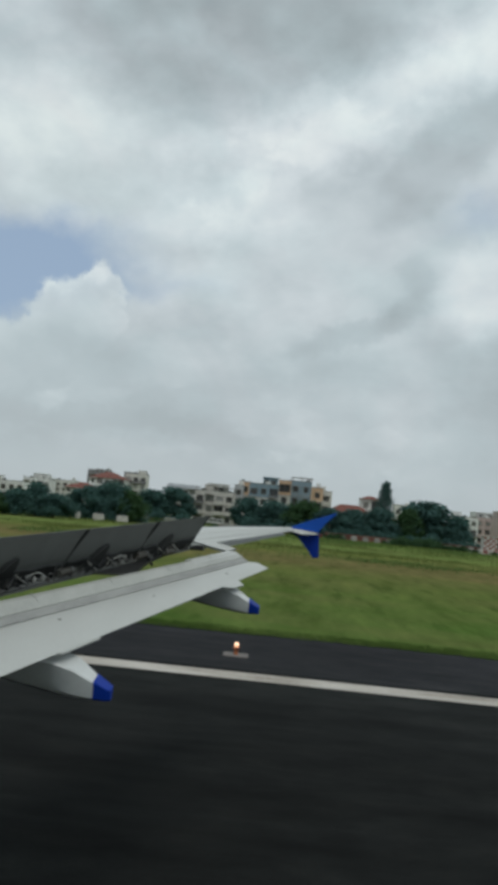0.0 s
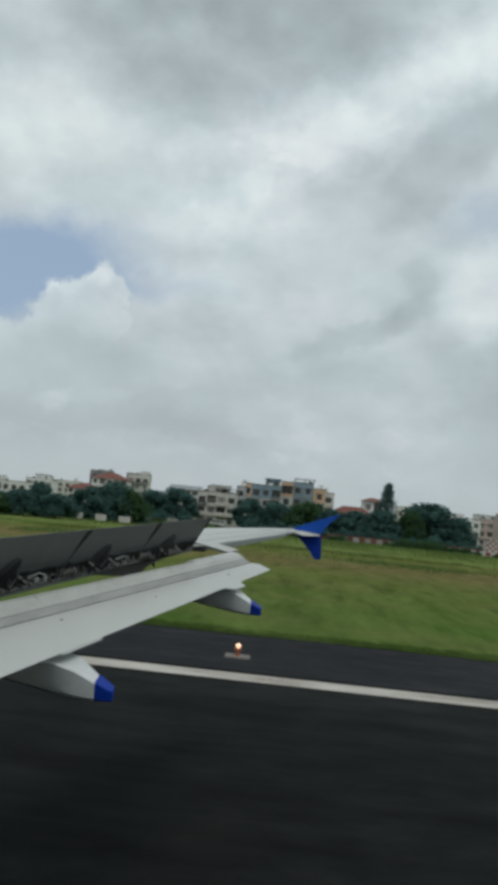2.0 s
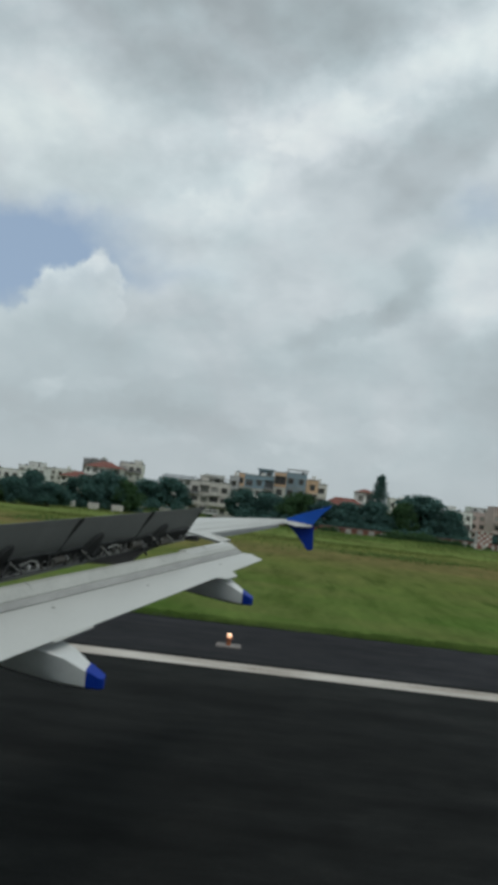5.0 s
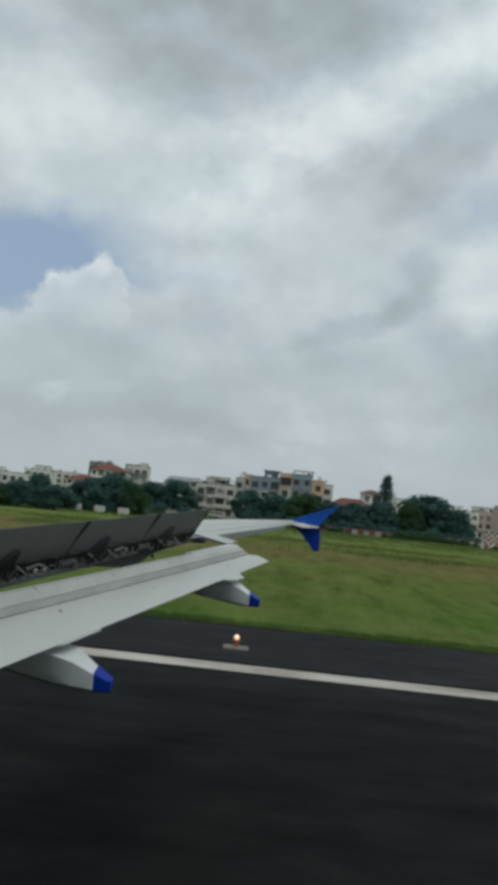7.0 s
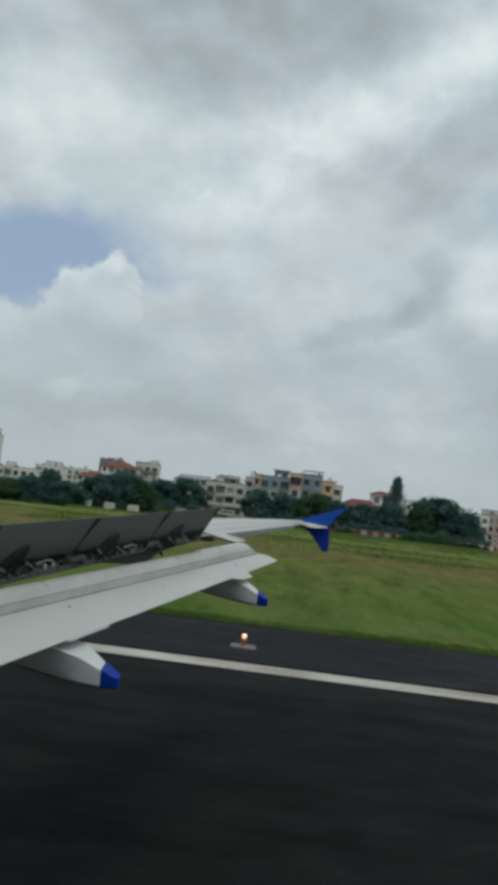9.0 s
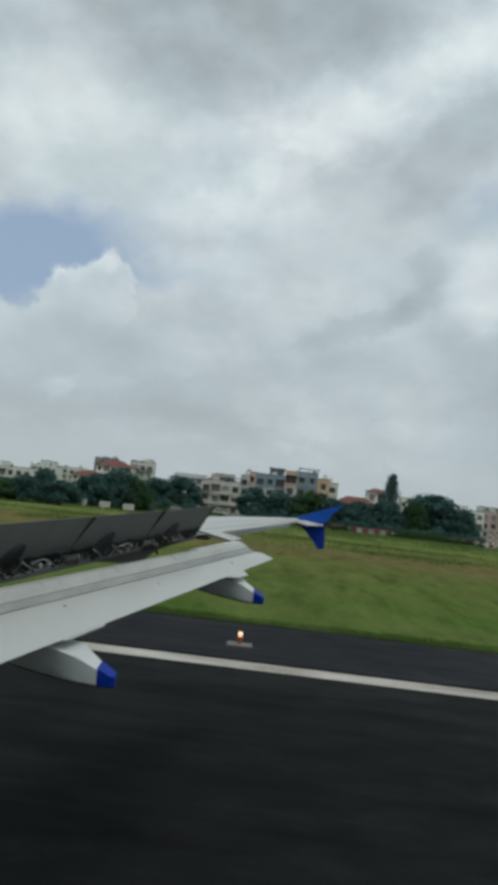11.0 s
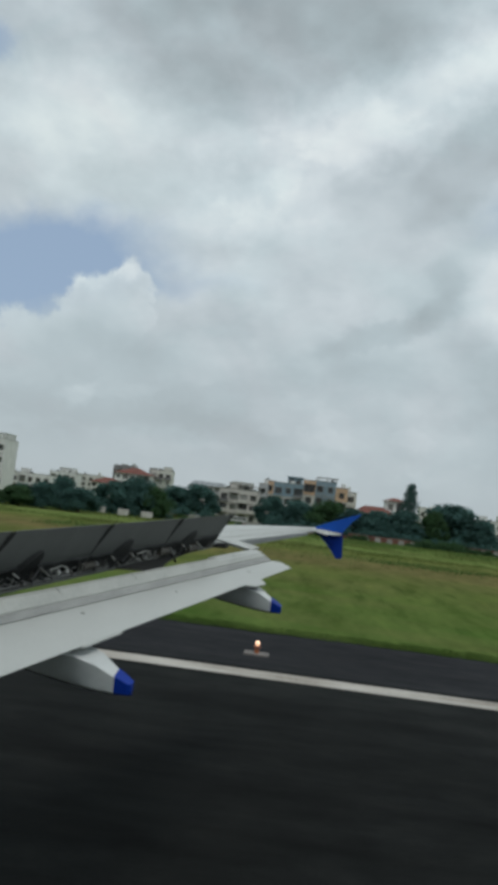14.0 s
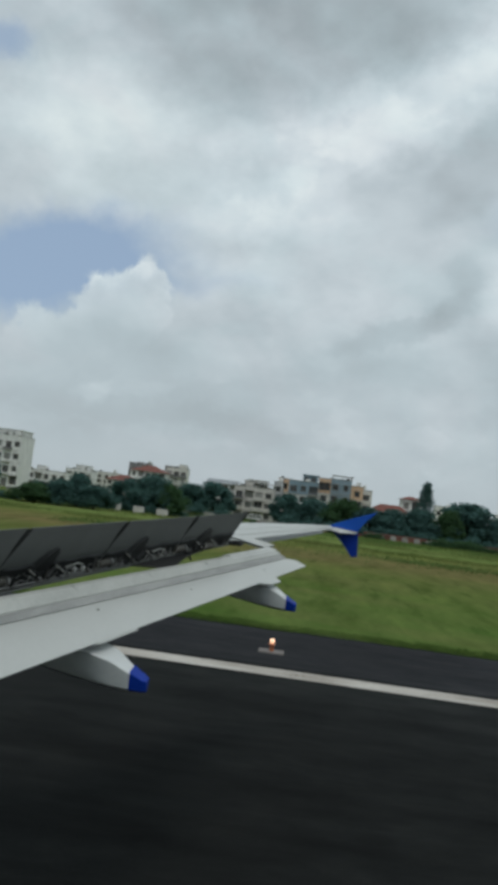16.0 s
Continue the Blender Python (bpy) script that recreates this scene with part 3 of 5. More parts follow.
VALVE_WHITE = surface("white_valve_cap", (0.55, 0.55, 0.52), 0.4, vary=0.2, scale=10, grain=40)
for shift in (0.0, 1.37, -1.37):
    # bent pipe, two valves and a drum in each bay of the cove
    y = 7.10 + shift
    cove_tube("bent_pipe", [(y - 0.10, 0.02), (y + 0.02, 0.06), (y + 0.08, 0.25), (y + 0.20, 0.30), (y + 0.32, 0.24), (y + 0.38, 0.06), (y + 0.48, 0.02)], 0.010, HOSE_GREY, "pale bent hydraulic pipe")
    cove_tube("feed_pipe", [(y - 0.25, 0.00, 0.02), (y, 0.03, 0.02), (y + 0.18, 0.13, 0.01), (y + 0.36, 0.10, 0.02), (y + 0.5, 0.02, 0.02)], 0.012, HOSE_GREY, "pale hydraulic feed pipe")
    for q in (0.20, 0.32):
        bm = bmesh.new()
        bmesh.ops.create_uvsphere(bm, u_segments=10, v_segments=7, radius=0.020, matrix=Matrix.Translation(in_cove(y + q, 0.20, 0.02)) @ Matrix.Diagonal((1, 1, 1.5, 1)))
        part("valve", bm, VALVE_WHITE if shift == 0 else LINK_METAL, wing, "white valve cap" if shift == 0 else "", True)
    cove_tube("drum", [(y + 0.56, 0.18), (y + 0.58, 0.18), (y + 0.70, 0.19), (y + 0.72, 0.19)], 0.042, BRACKET_BROWN, "brown actuator drum", 14)
    cove_tube("clamp_ring", [(y + 0.74, 0.18), (y + 0.77, 0.18)], 0.046, LINK_METAL, "steel clamp ring", 14)
    for q in (0.90, 1.24):
        cove_tube("drive_rod", [(y + q, 0.36, 0.02), (y + q + 0.36, 0.05, 0.03)], 0.009, HOSE_GREY, "pale slanting drive rod", 6)
    for q, r in ((1.02, 0.040), (1.10, 0.030), (0.0, 0.026), (-0.12, 0.030)):
        cove_tube("accumulator", [(y + q, 0.04), (y + q + 0.03, 0.16), (y + q + 0.05, 0.27)], r, COVE_DARK, "dark cylindrical accumulator", 10)
# thin rods and pipes crowding the cove
cove_rng = random.Random(21)
for i in range(46):
    y = 5.2 + 4.5 * i / 46 + 0.06 * cove_rng.random()
    low, top = 0.01 + 0.05 * cove_rng.random(), 0.12 + 0.20 * cove_rng.random()
    lean = 0.22 * (cove_rng.random() - 0.35)
    cove_tube("linkage_rod", [(y, top, 0.01), (y + lean * 0.6, (top + low) / 2 + 0.03, 0.03), (y + lean, low, 0.035)], 0.004 + 0.005 * cove_rng.random(), HOSE_GREY if i % 3 == 0 else LINK_METAL, "thin grey linkage rod", 6)
cove_tube("hook_rod", [(9.18, 0.22, 0.02), (9.30, 0.10, 0.04), (9.42, -0.06, 0.08)], 0.016, COVE_DARK, "dark hooked rod")
cove_tube("end_bracket", [(9.66, 0.12), (9.80, 0.14), (9.88, 0.12)], 0.055, BRACKET_BROWN, "beige end bracket", 6)
# near-black block standing in for the shadow below the end plate
bm = bmesh.new()
block(bm, -1.04, -0.86, 10.46, 10.90, 4.035, 4.10)
soften(bm, 0.012)
part("end_shadow_block", bm, COVE_DARK, wing, "dark block for the shadow beside the outer spoiler")
bm = bmesh.new()
tube(bm, [lip(y) + Vector((-0.02, 0, 0.016)) for y in stations(INNER, SPOILER_END - 0.3, 14)], 0.012, 8)
part("torque_tube", bm, LINK_METAL, wing, "long steel torque tube")

# dark plate bridging part of the slot ahead of the flap
bm = bmesh.new()
rings = []
for y, k in ((8.22, 0.04), (8.32, 0.92), (8.40, 0.985), (8.60, 0.90), (8.80, 0.68), (9.00, 0.46), (9.25, 0.24), (9.50, 0.10), (9.70, 0.03)):
    a, b = lip(y), flap_le(y)
    c = a.lerp(b, k)
    rings.append([a + Vector((0, 0, -0.004)), c + Vector((0, 0, -0.006)), c + Vector((0, 0, -0.02)), a + Vector((0, 0, -0.024))])
loft(bm, rings)
part("slot_plate", bm, COVE_DARK, wing, "dark plate in the flap slot")

# outer wing panel and aileron, slim towards the tip
outer_te = along(-0.758, 4.132, 11.2, 0.2854, 0.0451)


def crest(y):
    k = (y - 11.88) / (15.1 - 11.88)
    return Vector((-1.058 + 1.37 * k, y, 4.28 + 0.16 * k - 0.065 * k * k))


bm = bmesh.new()
rings = []
for y in stations(10.46, 15.2, 12):
    c, e = crest(y), outer_te(y)
    s = 1 - 0.5 * max(0, (y - 10.5) / 4.7)
    ch = c - e
    rings.append([e, e + ch * 0.35 + Vector((0, 0, 0.012)), e + ch * 0.7 + Vector((0, 0, 0.012)), c, c + Vector((-0.55 * s, 0, -0.05 * s)), c + Vector((-0.95 * s, 0, -0.17 * s)), c + Vector((-0.80 * s, 0, -0.25 * s)),
                  c + Vector((-0.1, 0, -0.24 * s)), e + Vector((-0.06, 0, -0.035))])
loft(bm, rings)
part("outer_wing_panel", bm, WING_WHITE, wing, "white outer wing panel", True)
for k in (0.22, 0.55):
    bm = bmesh.new()
    rings = []
    for y in stations(10.9, 15.0, 8):
        p = outer_te(y).lerp(crest(y), k) + Vector((0, 0, 0.012))
        rings.append([p + Vector((-0.004, 0, 0)), p + Vector((0.004, 0, 0)), p + Vector((0.004, 0, 0.003)), p + Vector((-0.004, 0, 0.003))])
    loft(bm, rings)
    part("panel_joint", bm, WING_GREY, wing, "thin grey spanwise joint")
# aileron, its trailing part darker underneath, with that shade put into the grey
bm = bmesh.new()
rings = []
for y in stations(11.25, 14.5, 8):
    e = outer_te(y)
    s = 1.0 - 0.6 * (y - 11.25) / 3.25
    rings.append([e + Vector((-0.05, 0, -0.006)), e + Vector((0.03, 0, -0.012)), e + Vector((0.036, 0, -0.020 - 0.062 * s)), e + Vector((-0.08, 0, -0.030 - 0.075 * s))])
loft(bm, rings)
part("aileron", bm, UNDERSIDE_GREY, wing, "shaded aileron trailing edge")
# flap end plate reaching back from the outer panel
bm = bmesh.new()
ring = [(-1.003, 10.50, 4.149), (-0.758, 11.20, 4.132), (-0.467, 11.30, 4.069), (-0.590, 11.20, 4.028)]
loft(bm, [[Vector(p) for p in ring], [Vector(p) + Vector((-0.02, 0.02, -0.03)) for p in ring]])
part("end_plate", bm, WING_WHITE, wing, "white panel between spoiler and aileron")

# flap track fairings with blue tails
FAIRING = (  # x, top z, bottom z, half width, shoulder drop, share of the width left at the keel
    (-2.60, 3.44, 3.36, 0.06, 0.03, 0.10), (-2.15, 3.46, 3.25, 0.15, 0.05, 0.10), (-1.80, 3.46, 3.19, 0.17, 0.06, 0.16), (-1.50, 3.425, 3.15, 0.175, 0.05, 0.52),
    (-1.343, 3.375, 3.13, 0.15, 0.045, 0.66), (-1.195, 3.278, 3.118, 0.087, 0.033, 0.70))
TAIL = ((-1.195, 3.287, 3.116, 0.089, 0.035, 0.70), (-1.10, 3.232, 3.115, 0.066, 0.028, 0.70), (-1.068, 3.215, 3.122, 0.047, 0.02, 0.70))


def fairing(dx, y, dz):
    def ring(x, top, bot, w, drop, keel):
        x, top, bot = x + dx, top + dz, bot + dz
        low, half = bot + (top - bot) * 0.10, 0.5 + 0.5 * keel
        return [(x, y + w * 0.8, top), (x, y - w * 0.96, top - drop * 0.8), (x, y - w, top - drop), (x, y - w * half, bot + (top - bot) * 0.42), (x, y - w * keel, low), (x, y - w * keel * 0.6, bot),
                (x, y + w * keel * 0.6, bot), (x, y + w * keel, low), (x, y + w * half, bot + (top - bot) * 0.42), (x, y + w, top - drop)]

    bm = bmesh.new()
    loft(bm, [ring(*r) for r in FAIRING])
    f = part("flap_track_fairing", bm, FAIRING_WHITE, wing, "white canoe-shaped flap track fairing", True)
    bm = bmesh.new()
    loft(bm, [ring(*r) for r in TAIL])
    part("tail_cone", bm, NAVY_PAINT, f, "blue painted tail cone")
    # thin near-black strip along the bottom edge, added as the underside's shade
    bm = bmesh.new()
    rows = []
    for r in FAIRING[1:]:
        p = Vector(ring(*r)[5])
        rows.append([p + Vector((0, -0.003, 0.004)), p + Vector((0, -0.005, -0.006)), p + Vector((0, 0.01, -0.006)), p + Vector((0, 0.01, 0.004))])
    loft(bm, rows)
    part("keel_shade_line", bm, COVE_DARK, f, "dark strip for the keel's underside shade")


fairing(0.0, 6.1, 0.0)
fairing(1.0, 9.7, 0.29)
# flap tabs over the fairings, flush with the trailing edge
for name, ring in (("outer_tab", ((-0.508, 9.27, 3.722), (-0.383, 9.45, 3.706), (-0.277, 9.75, 3.725), (-0.352, 9.83, 3.766))), ("inner_tab", ((-1.46, 5.90, 3.457), (-1.428, 5.94, 3.448), (-1.268, 6.50, 3.492), (-1.29, 6.52, 3.503)))):
    bm = bmesh.new()
    loft(bm, [[Vector(p) for p in ring], [Vector(p) + Vector((-0.012, 0, -0.016)) for p in ring]])
    part(name, bm, WING_WHITE, wing, "small white tab on the flap's trailing edge")

# wingtip fence: swept blue fins above and below the tip
def fin(name, outline, y0, y1, material, label, lean=0.0):
    bm = bmesh.new()
    zc = 4.32
    a = [Vector((x, y0 + lean * (z - zc), z)) for x, z in outline]
    b = [Vector((x, y1 + lean * (z - zc), z)) for x, z in outline]
    loft(bm, [a, b])
    bmesh.ops.bevel(bm, geom=list(bm.edges), offset=0.012, segments=2, affect="EDGES", clamp_overlap=True)
    return part(name, bm, material, fence, label)


bm = bmesh.new()
loft(bm, [[(0.20, 15.16, 4.355), (0.20, 15.16, 4.315), (0.20, 15.34, 4.325), (0.20, 15.34, 4.355)], [(0.50, 15.08, 4.345), (0.52, 15.00, 4.268), (0.55, 15.34, 4.28), (0.55, 15.34, 4.345)], [(0.84, 15.22, 4.315), (0.84, 15.22, 4.285), (0.84, 15.32, 4.285), (0.84, 15.32, 4.315)]])
fence = part("wingtip_fence", bm, WING_WHITE, wing, "white wingtip root of the blue fence")
fin("upper_fin", [(0.300, 4.362), (0.62, 4.505), (1.00, 4.655), (1.185, 4.722), (1.120, 4.640), (0.985, 4.530), (0.900, 4.415), (0.868, 4.322), (0.34, 4.305)], 15.29, 15.35, BLUE_PAINT, "royal blue upper fin", 0.06)
fin("lower_fin", [(0.31, 4.33), (0.868, 4.322), (0.885, 4.10), (0.898, 3.855), (0.79, 3.840), (0.68, 3.985), (0.53, 4.15)], 15.29, 15.345, NAVY_PAINT, "deep blue lower fin", -0.05)

# main landing gear leg under the wing root, wheels on the runway
TYRE = surface("black_tyre_rubber", (0.02, 0.02, 0.02), 0.8, vary=0.2, scale=5, grain=30)
bm = bmesh.new()
leg_top = hinge(2.1) + Vector((-0.35, 0, -0.15))
tube(bm, [leg_top, Vector((leg_top.x, 2.1, 1.5)), Vector((leg_top.x, 2.1, 0.55))], 0.14, 12, 0.8)
gear = part("landing_gear_leg", bm, LINK_METAL, wing, "steel main landing gear leg")
for s in (-0.46, 0.46):
    bm = bmesh.new()
    c = Vector((leg_top.x, 2.1 + s, 0.575))
    rings = []
    for dy, r in ((-0.2, 0.3), (-0.2, 0.5), (-0.12, 0.572), (0.12, 0.572), (0.2, 0.5), (0.2, 0.3)):
        rings.append([c + Vector((r * math.cos(q * math.pi / 12), dy, r * math.sin(q * math.pi / 12))) for q in range(24)])
    loft(bm, rings)
    part("wheel", bm, TYRE, gear, "black main wheel")
bm = bmesh.new()
tube(bm, [(leg_top.x, 1.6, 0.575), (leg_top.x, 2.6, 0.575)], 0.07, 10)
part("axle", bm, LINK_METAL, gear)

# ---- runway edge lights, 30 m apart on small concrete pads ----
ORANGE_LAMP = surface("orange_lamp_body", (0.35, 0.10, 0.03), 0.5, vary=0.2, scale=8, grain=40)
PAD = surface("pale_light_pad", (0.21, 0.19, 0.175), 0.85, vary=0.35, scale=2, grain=20, bump=0.2)
GLOW = bpy.data.materials.new("warm_lamp_glass")
GLOW.use_nodes = True
GLOW.node_tree.nodes["Principled BSDF"].inputs["Base Color"].default_value = (0.9, 0.75, 0.6, 1)
GLOW.node_tree.nodes["Principled BSDF"].inputs["Emission Color"].default_value = (1.0, 0.55, 0.30, 1)
GLOW.node_tree.nodes["Principled BSDF"].inputs["Emission Strength"].default_value = 1.1


def edge_light(x, y):
    o = thing("runway_edge_light", (x, y, 0), "lit orange runway edge light on a pale pad", "runway light", "runway edge lights")
    bm = bmesh.new()
    block(bm, x - 0.40, x + 0.40, y - 0.34, y + 0.34, -0.02, 0.03)
    soften(bm, 0.015)
    part("pad", bm, PAD, o, "pale concrete pad")
    bm = bmesh.new()
    tube(bm, [(x, y, 0.03), (x, y, 0.06), (x, y, 0.22)], 0.085, 12, 0.7)
    part("stem", bm, ORANGE_LAMP, o, "orange frangible stem")
    bm = bmesh.new()
    tube(bm, [(x, y, 0.22), (x, y, 0.245)], 0.12, 14)
    part("collar", bm, ORANGE_LAMP, o)
    bm = bmesh.new()
    bmesh.ops.create_uvsphere(bm, u_segments=14, v_segments=9, radius=0.078, matrix=Matrix.Translation((x, y, 0.335)))
    part("lamp_globe", bm, GLOW, o, "glowing warm glass globe", True)
    return o


first_light = edge_light(-0.8, 26.4)
for i in range(-12, 13):
    if i:
        copy_thing(first_light, pose(-0.8 + 30 * i, 26.4, 0))

# ---- old paved track leading away from the runway shoulder ----
CONCRETE_DARK = surface("mossy_dark_concrete", (0.13, 0.125, 0.105), 0.9, vary=0.45, scale=0.6, grain=10, bump=0.3)
for i in range(8):
    wide = 4.6 if i == 0 else (3.4 if i == 1 else 2.5)
    slab("service_track", -204.6 - wide - 0.3 * (7 - i), -204.6 + wide * 0.9 - 0.3 * (7 - i), 31.42 + 8.5 * i, 39.7 + 8.5 * i, -0.2, -0.03 + 0.002 * (i % 2), CONCRETE if i in (0, 3, 6) else CONCRETE_DARK, "old cracked concrete track crossing the grass", "track")

# ---- town ----
WALLS = {}
# the mauve plaster holds the far blocks' distance haze in its colour
for key, c in (("white", (0.80, 0.80, 0.77)), ("cream", (0.70, 0.69, 0.63)), ("beige", (0.62, 0.59, 0.54)), ("grey", (0.50, 0.51, 0.51)), ("blue", (0.24, 0.33, 0.38)), ("orange", (0.66, 0.45, 0.29)),
               ("pinkish", (0.56, 0.44, 0.40)), ("pink", (0.52, 0.10, 0.30)), ("yellow", (0.55, 0.46, 0.18)), ("slate", (0.07, 0.09, 0.12)), ("teal", (0.25, 0.42, 0.46)), ("brick", (0.32, 0.15, 0.11)), ("mauve", (0.30, 0.29, 0.31))):
    WALLS[key] = surface(key + "_plaster", c, 0.85, vary=0.26, scale=0.5, grain=6, bump=0.1, streak=(2.2, 2.2, 0.5))
TRIM = surface("pale_concrete_trim", (0.40, 0.39, 0.36), 0.85, vary=0.35, scale=1.0, grain=8)
ROOF_TILE = surface("red_roof_tiles", (0.22, 0.075, 0.055), 0.8, vary=0.4, scale=0.8, grain=7, bump=0.3)
SHEET = surface("grey_sheet_roof", (0.28, 0.30, 0.31), 0.6, vary=0.3, scale=0.8, grain=6)
TANK_BLACK = surface("black_plastic_tank", (0.02, 0.02, 0.022), 0.5, vary=0.2, scale=2, grain=10)
# pane base is lifted to imitate haze, reflected sky and curtains
PANE = surface("haze_lifted_window_glass", (0.10, 0.105, 0.105), 0.15, vary=0.3, scale=1.0, grain=5, bump=0.0, per_object=0.5)
PANE_PALE = surface("curtained_window_glass", (0.34, 0.34, 0.32), 0.25, vary=0.3, scale=1.0, grain=5, bump=0.0, per_object=0.4)
FRAME = surface("brown_window_frame", (0.14, 0.11, 0.09), 0.7, vary=0.2, scale=4, grain=20)
RAIL = surface("grey_balcony_rail", (0.20, 0.20, 0.20), 0.6, vary=0.3, scale=4, grain=20)


def shared(name, bm, material):
    me = bpy.data.meshes.new(name)
    bmesh.ops.recalc_face_normals(bm, faces=bm.faces)
    bm.to_mesh(me)
    bm.free()
    me.materials.append(material)
    return me


def put(name, me, parent, x, y, z, size=(1, 1, 1), label=""):
    """A repeated piece on shared mesh data, at a world place."""
    o = new(name, me)
    o.parent = parent
    o.location = Vector((x, y, z)) - base_of(parent)
    o.scale = size
    if label:
        o["label"] = label
    return o


bm = bmesh.new()
block(bm, -0.5, 0.5, -0.02, 0.02, 0, 1)
PANE_MESH = shared("window_pane", bm, PANE)
bm = bmesh.new()
block(bm, -0.5, 0.5, -0.02, 0.02, 0, 1)
PALE_MESH = shared("window_pane", bm, PANE_PALE)
bm = bmesh.new()
for x0, x1, z0, z1 in ((-0.5, -0.43, 0, 1), (0.43, 0.5, 0, 1), (-0.43, 0.43, 0.93, 1), (-0.43, 0.43, 0, 0.07), (-0.03, 0.03, 0.07, 0.93)):
    block(bm, x0, x1, -0.05, 0.03, z0, z1)
FRAME_MESH = shared("window_frame", bm, FRAME)
bm = bmesh.new()
block(bm, -0.5, 0.5, -0.55, 0.0, 0, 0.09)
SHADE_MESH = shared("sun_shade", bm, TRIM)
bm = bmesh.new()
tube(bm, [(0, 0, 0), (0, 0, 0.12), (0, 0, 1.15), (0, 0, 1.3)], 0.62, 12, 0.82)
TANK_MESH = shared("water_tank", bm, TANK_BLACK)


def house(x, y, w, height, depth, colour, floors, label, roof="flat", tank=False, balcony=False, lower=None, canopy=0.0):
    """A plastered town house: front wall with real window openings, slabs, parapet and roof gear."""
    rng = random.Random(int(x * 10) * 7919 + int(y))
    pitched = roof == "hip"
    eave = height - (min(2.6, 0.19 * w) if pitched else (1.6 if roof == "shed" else 0.0))
    parapet = 0.0 if roof != "flat" else 0.8
    fh = (eave - parapet) / floors
    o = thing("house", (x, y, 0), label, "house", "town houses")
    x0, x1, y1 = x - w / 2, x + w / 2, y + depth
    cols = max(1, round(w / 3.0))
    cw = w / cols
    ww, wh = min(1.8, cw * 0.56), min(1.7, fh * 0.52)
    bm = bmesh.new()
    # side, back walls and roof slab
    for a, b in (((x0, y), (x0, y1)), ((x1, y1), (x1, y)), ((x0, y1), (x1, y1))):
        bm.faces.new([bm.verts.new(p) for p in ((a[0], a[1], 0), (b[0], b[1], 0), (b[0], b[1], eave), (a[0], a[1], eave))])
    top = eave - parapet
    bm.faces.new([bm.verts.new(p) for p in ((x0, y, top), (x1, y, top), (x1, y1, top), (x0, y1, top))])
    if parapet:
        bm.faces.new([bm.verts.new(p) for p in ((x0, y, top), (x1, y, top), (x1, y, eave), (x0, y, eave))])
    openings = []
    walls_bm = bm
    lower_bm = bmesh.new()
    for f in range(floors):
        bm = lower_bm if lower and f < floors - 1 else walls_bm
        for c in range(cols):
            cx = x0 + (c + 0.5) * cw
            a, b = x0 + c * cw, x0 + (c + 1) * cw
            z0, z1 = f * fh, (f + 1) * fh
            hw = ww / 2
            tall = (balcony and c % 2 == 0) or (f > 0 and rng.random() < 0.16)
            s0 = z0 + (0.12 if tall else fh * 0.28)
            s1 = z0 + fh * 0.28 + wh
            hw = min(hw * (1.25 if tall else 0.75 + 0.4 * rng.random()), cw * 0.46)
            deep = 0.25
            if rng.random() < 0.22:
                deep, hw, s0, s1 = 1.2, cw * 0.44, z0 + fh * 0.22, z0 + fh * 0.9
            for q in (((a, z0), (cx - hw, z0), (cx - hw, z1), (a, z1)), ((cx + hw, z0), (b, z0), (b, z1), (cx + hw, z1)), ((cx - hw, z0), (cx + hw, z0), (cx + hw, s0), (cx - hw, s0)), ((cx - hw, s1), (cx + hw, s1), (cx + hw, z1), (cx - hw, z1))):
                bm.faces.new([bm.verts.new((p[0], y, p[1])) for p in q])
            r = y + deep
            for p, q in (((cx - hw, s0), (cx + hw, s0)), ((cx + hw, s0), (cx + hw, s1)), ((cx + hw, s1), (cx - hw, s1)), ((cx - hw, s1), (cx - hw, s0))):
                bm.faces.new([bm.verts.new(v) for v in ((p[0], y, p[1]), (q[0], y, q[1]), (q[0], r, q[1]), (p[0], r, p[1]))])
            openings.append((cx, s0, hw * 2, s1 - s0, tall, z0, deep))
    part("wall", walls_bm, WALLS[colour], o)
    if lower:
        part("lower_wall", lower_bm, WALLS[lower], o, lower + " plastered lower wall")
    else:
        lower_bm.free()
    for cx, s0, aw, ah, tall, z0, deep in openings:
        win = put("window", PALE_MESH if rng.random() < 0.28 else PANE_MESH, o, cx, y + deep - 0.03, s0, (aw, 1, ah))
        fr = new("window_frame", FRAME_MESH)
        fr.parent = win
        fr.location = (0, -0.05, 0)
        if not tall:
            put("sun_shade", SHADE_MESH, o, cx, y, s0 + ah + 0.06, (aw + 0.4, 1, 1))
        elif z0 > 1:
            bm = bmesh.new()
            block(bm, cx - cw * 0.48, cx + cw * 0.48, y - 1.1, y - 0.003, z0 - 0.08, z0 + 0.06)
            bal = part("balcony", bm, TRIM, o, "concrete balcony slab")
            bm = bmesh.new()
            block(bm, cx - cw * 0.48, cx + cw * 0.48, y - 1.1, y - 1.02, z0 + 0.06, z0 + (0.95 if rng.random() < 0.6 else 0.55))
            for e in (-0.48, 0.46):
                block(bm, cx + cw * e, cx + cw * (e + 0.02), y - 1.018, y - 0.004, z0 + 0.062, z0 + 0.93)
            part("balustrade", bm, WALLS[colour] if rng.random() < 0.5 else RAIL, bal)
    # floor bands
    for f in range(1, floors):
        bm = bmesh.new()
        block(bm, x0 - 0.05, x1 + 0.05, y - 0.10, y - 0.003, f * fh - 0.12, f * fh + 0.02)
        part("floor_band", bm, TRIM, o)
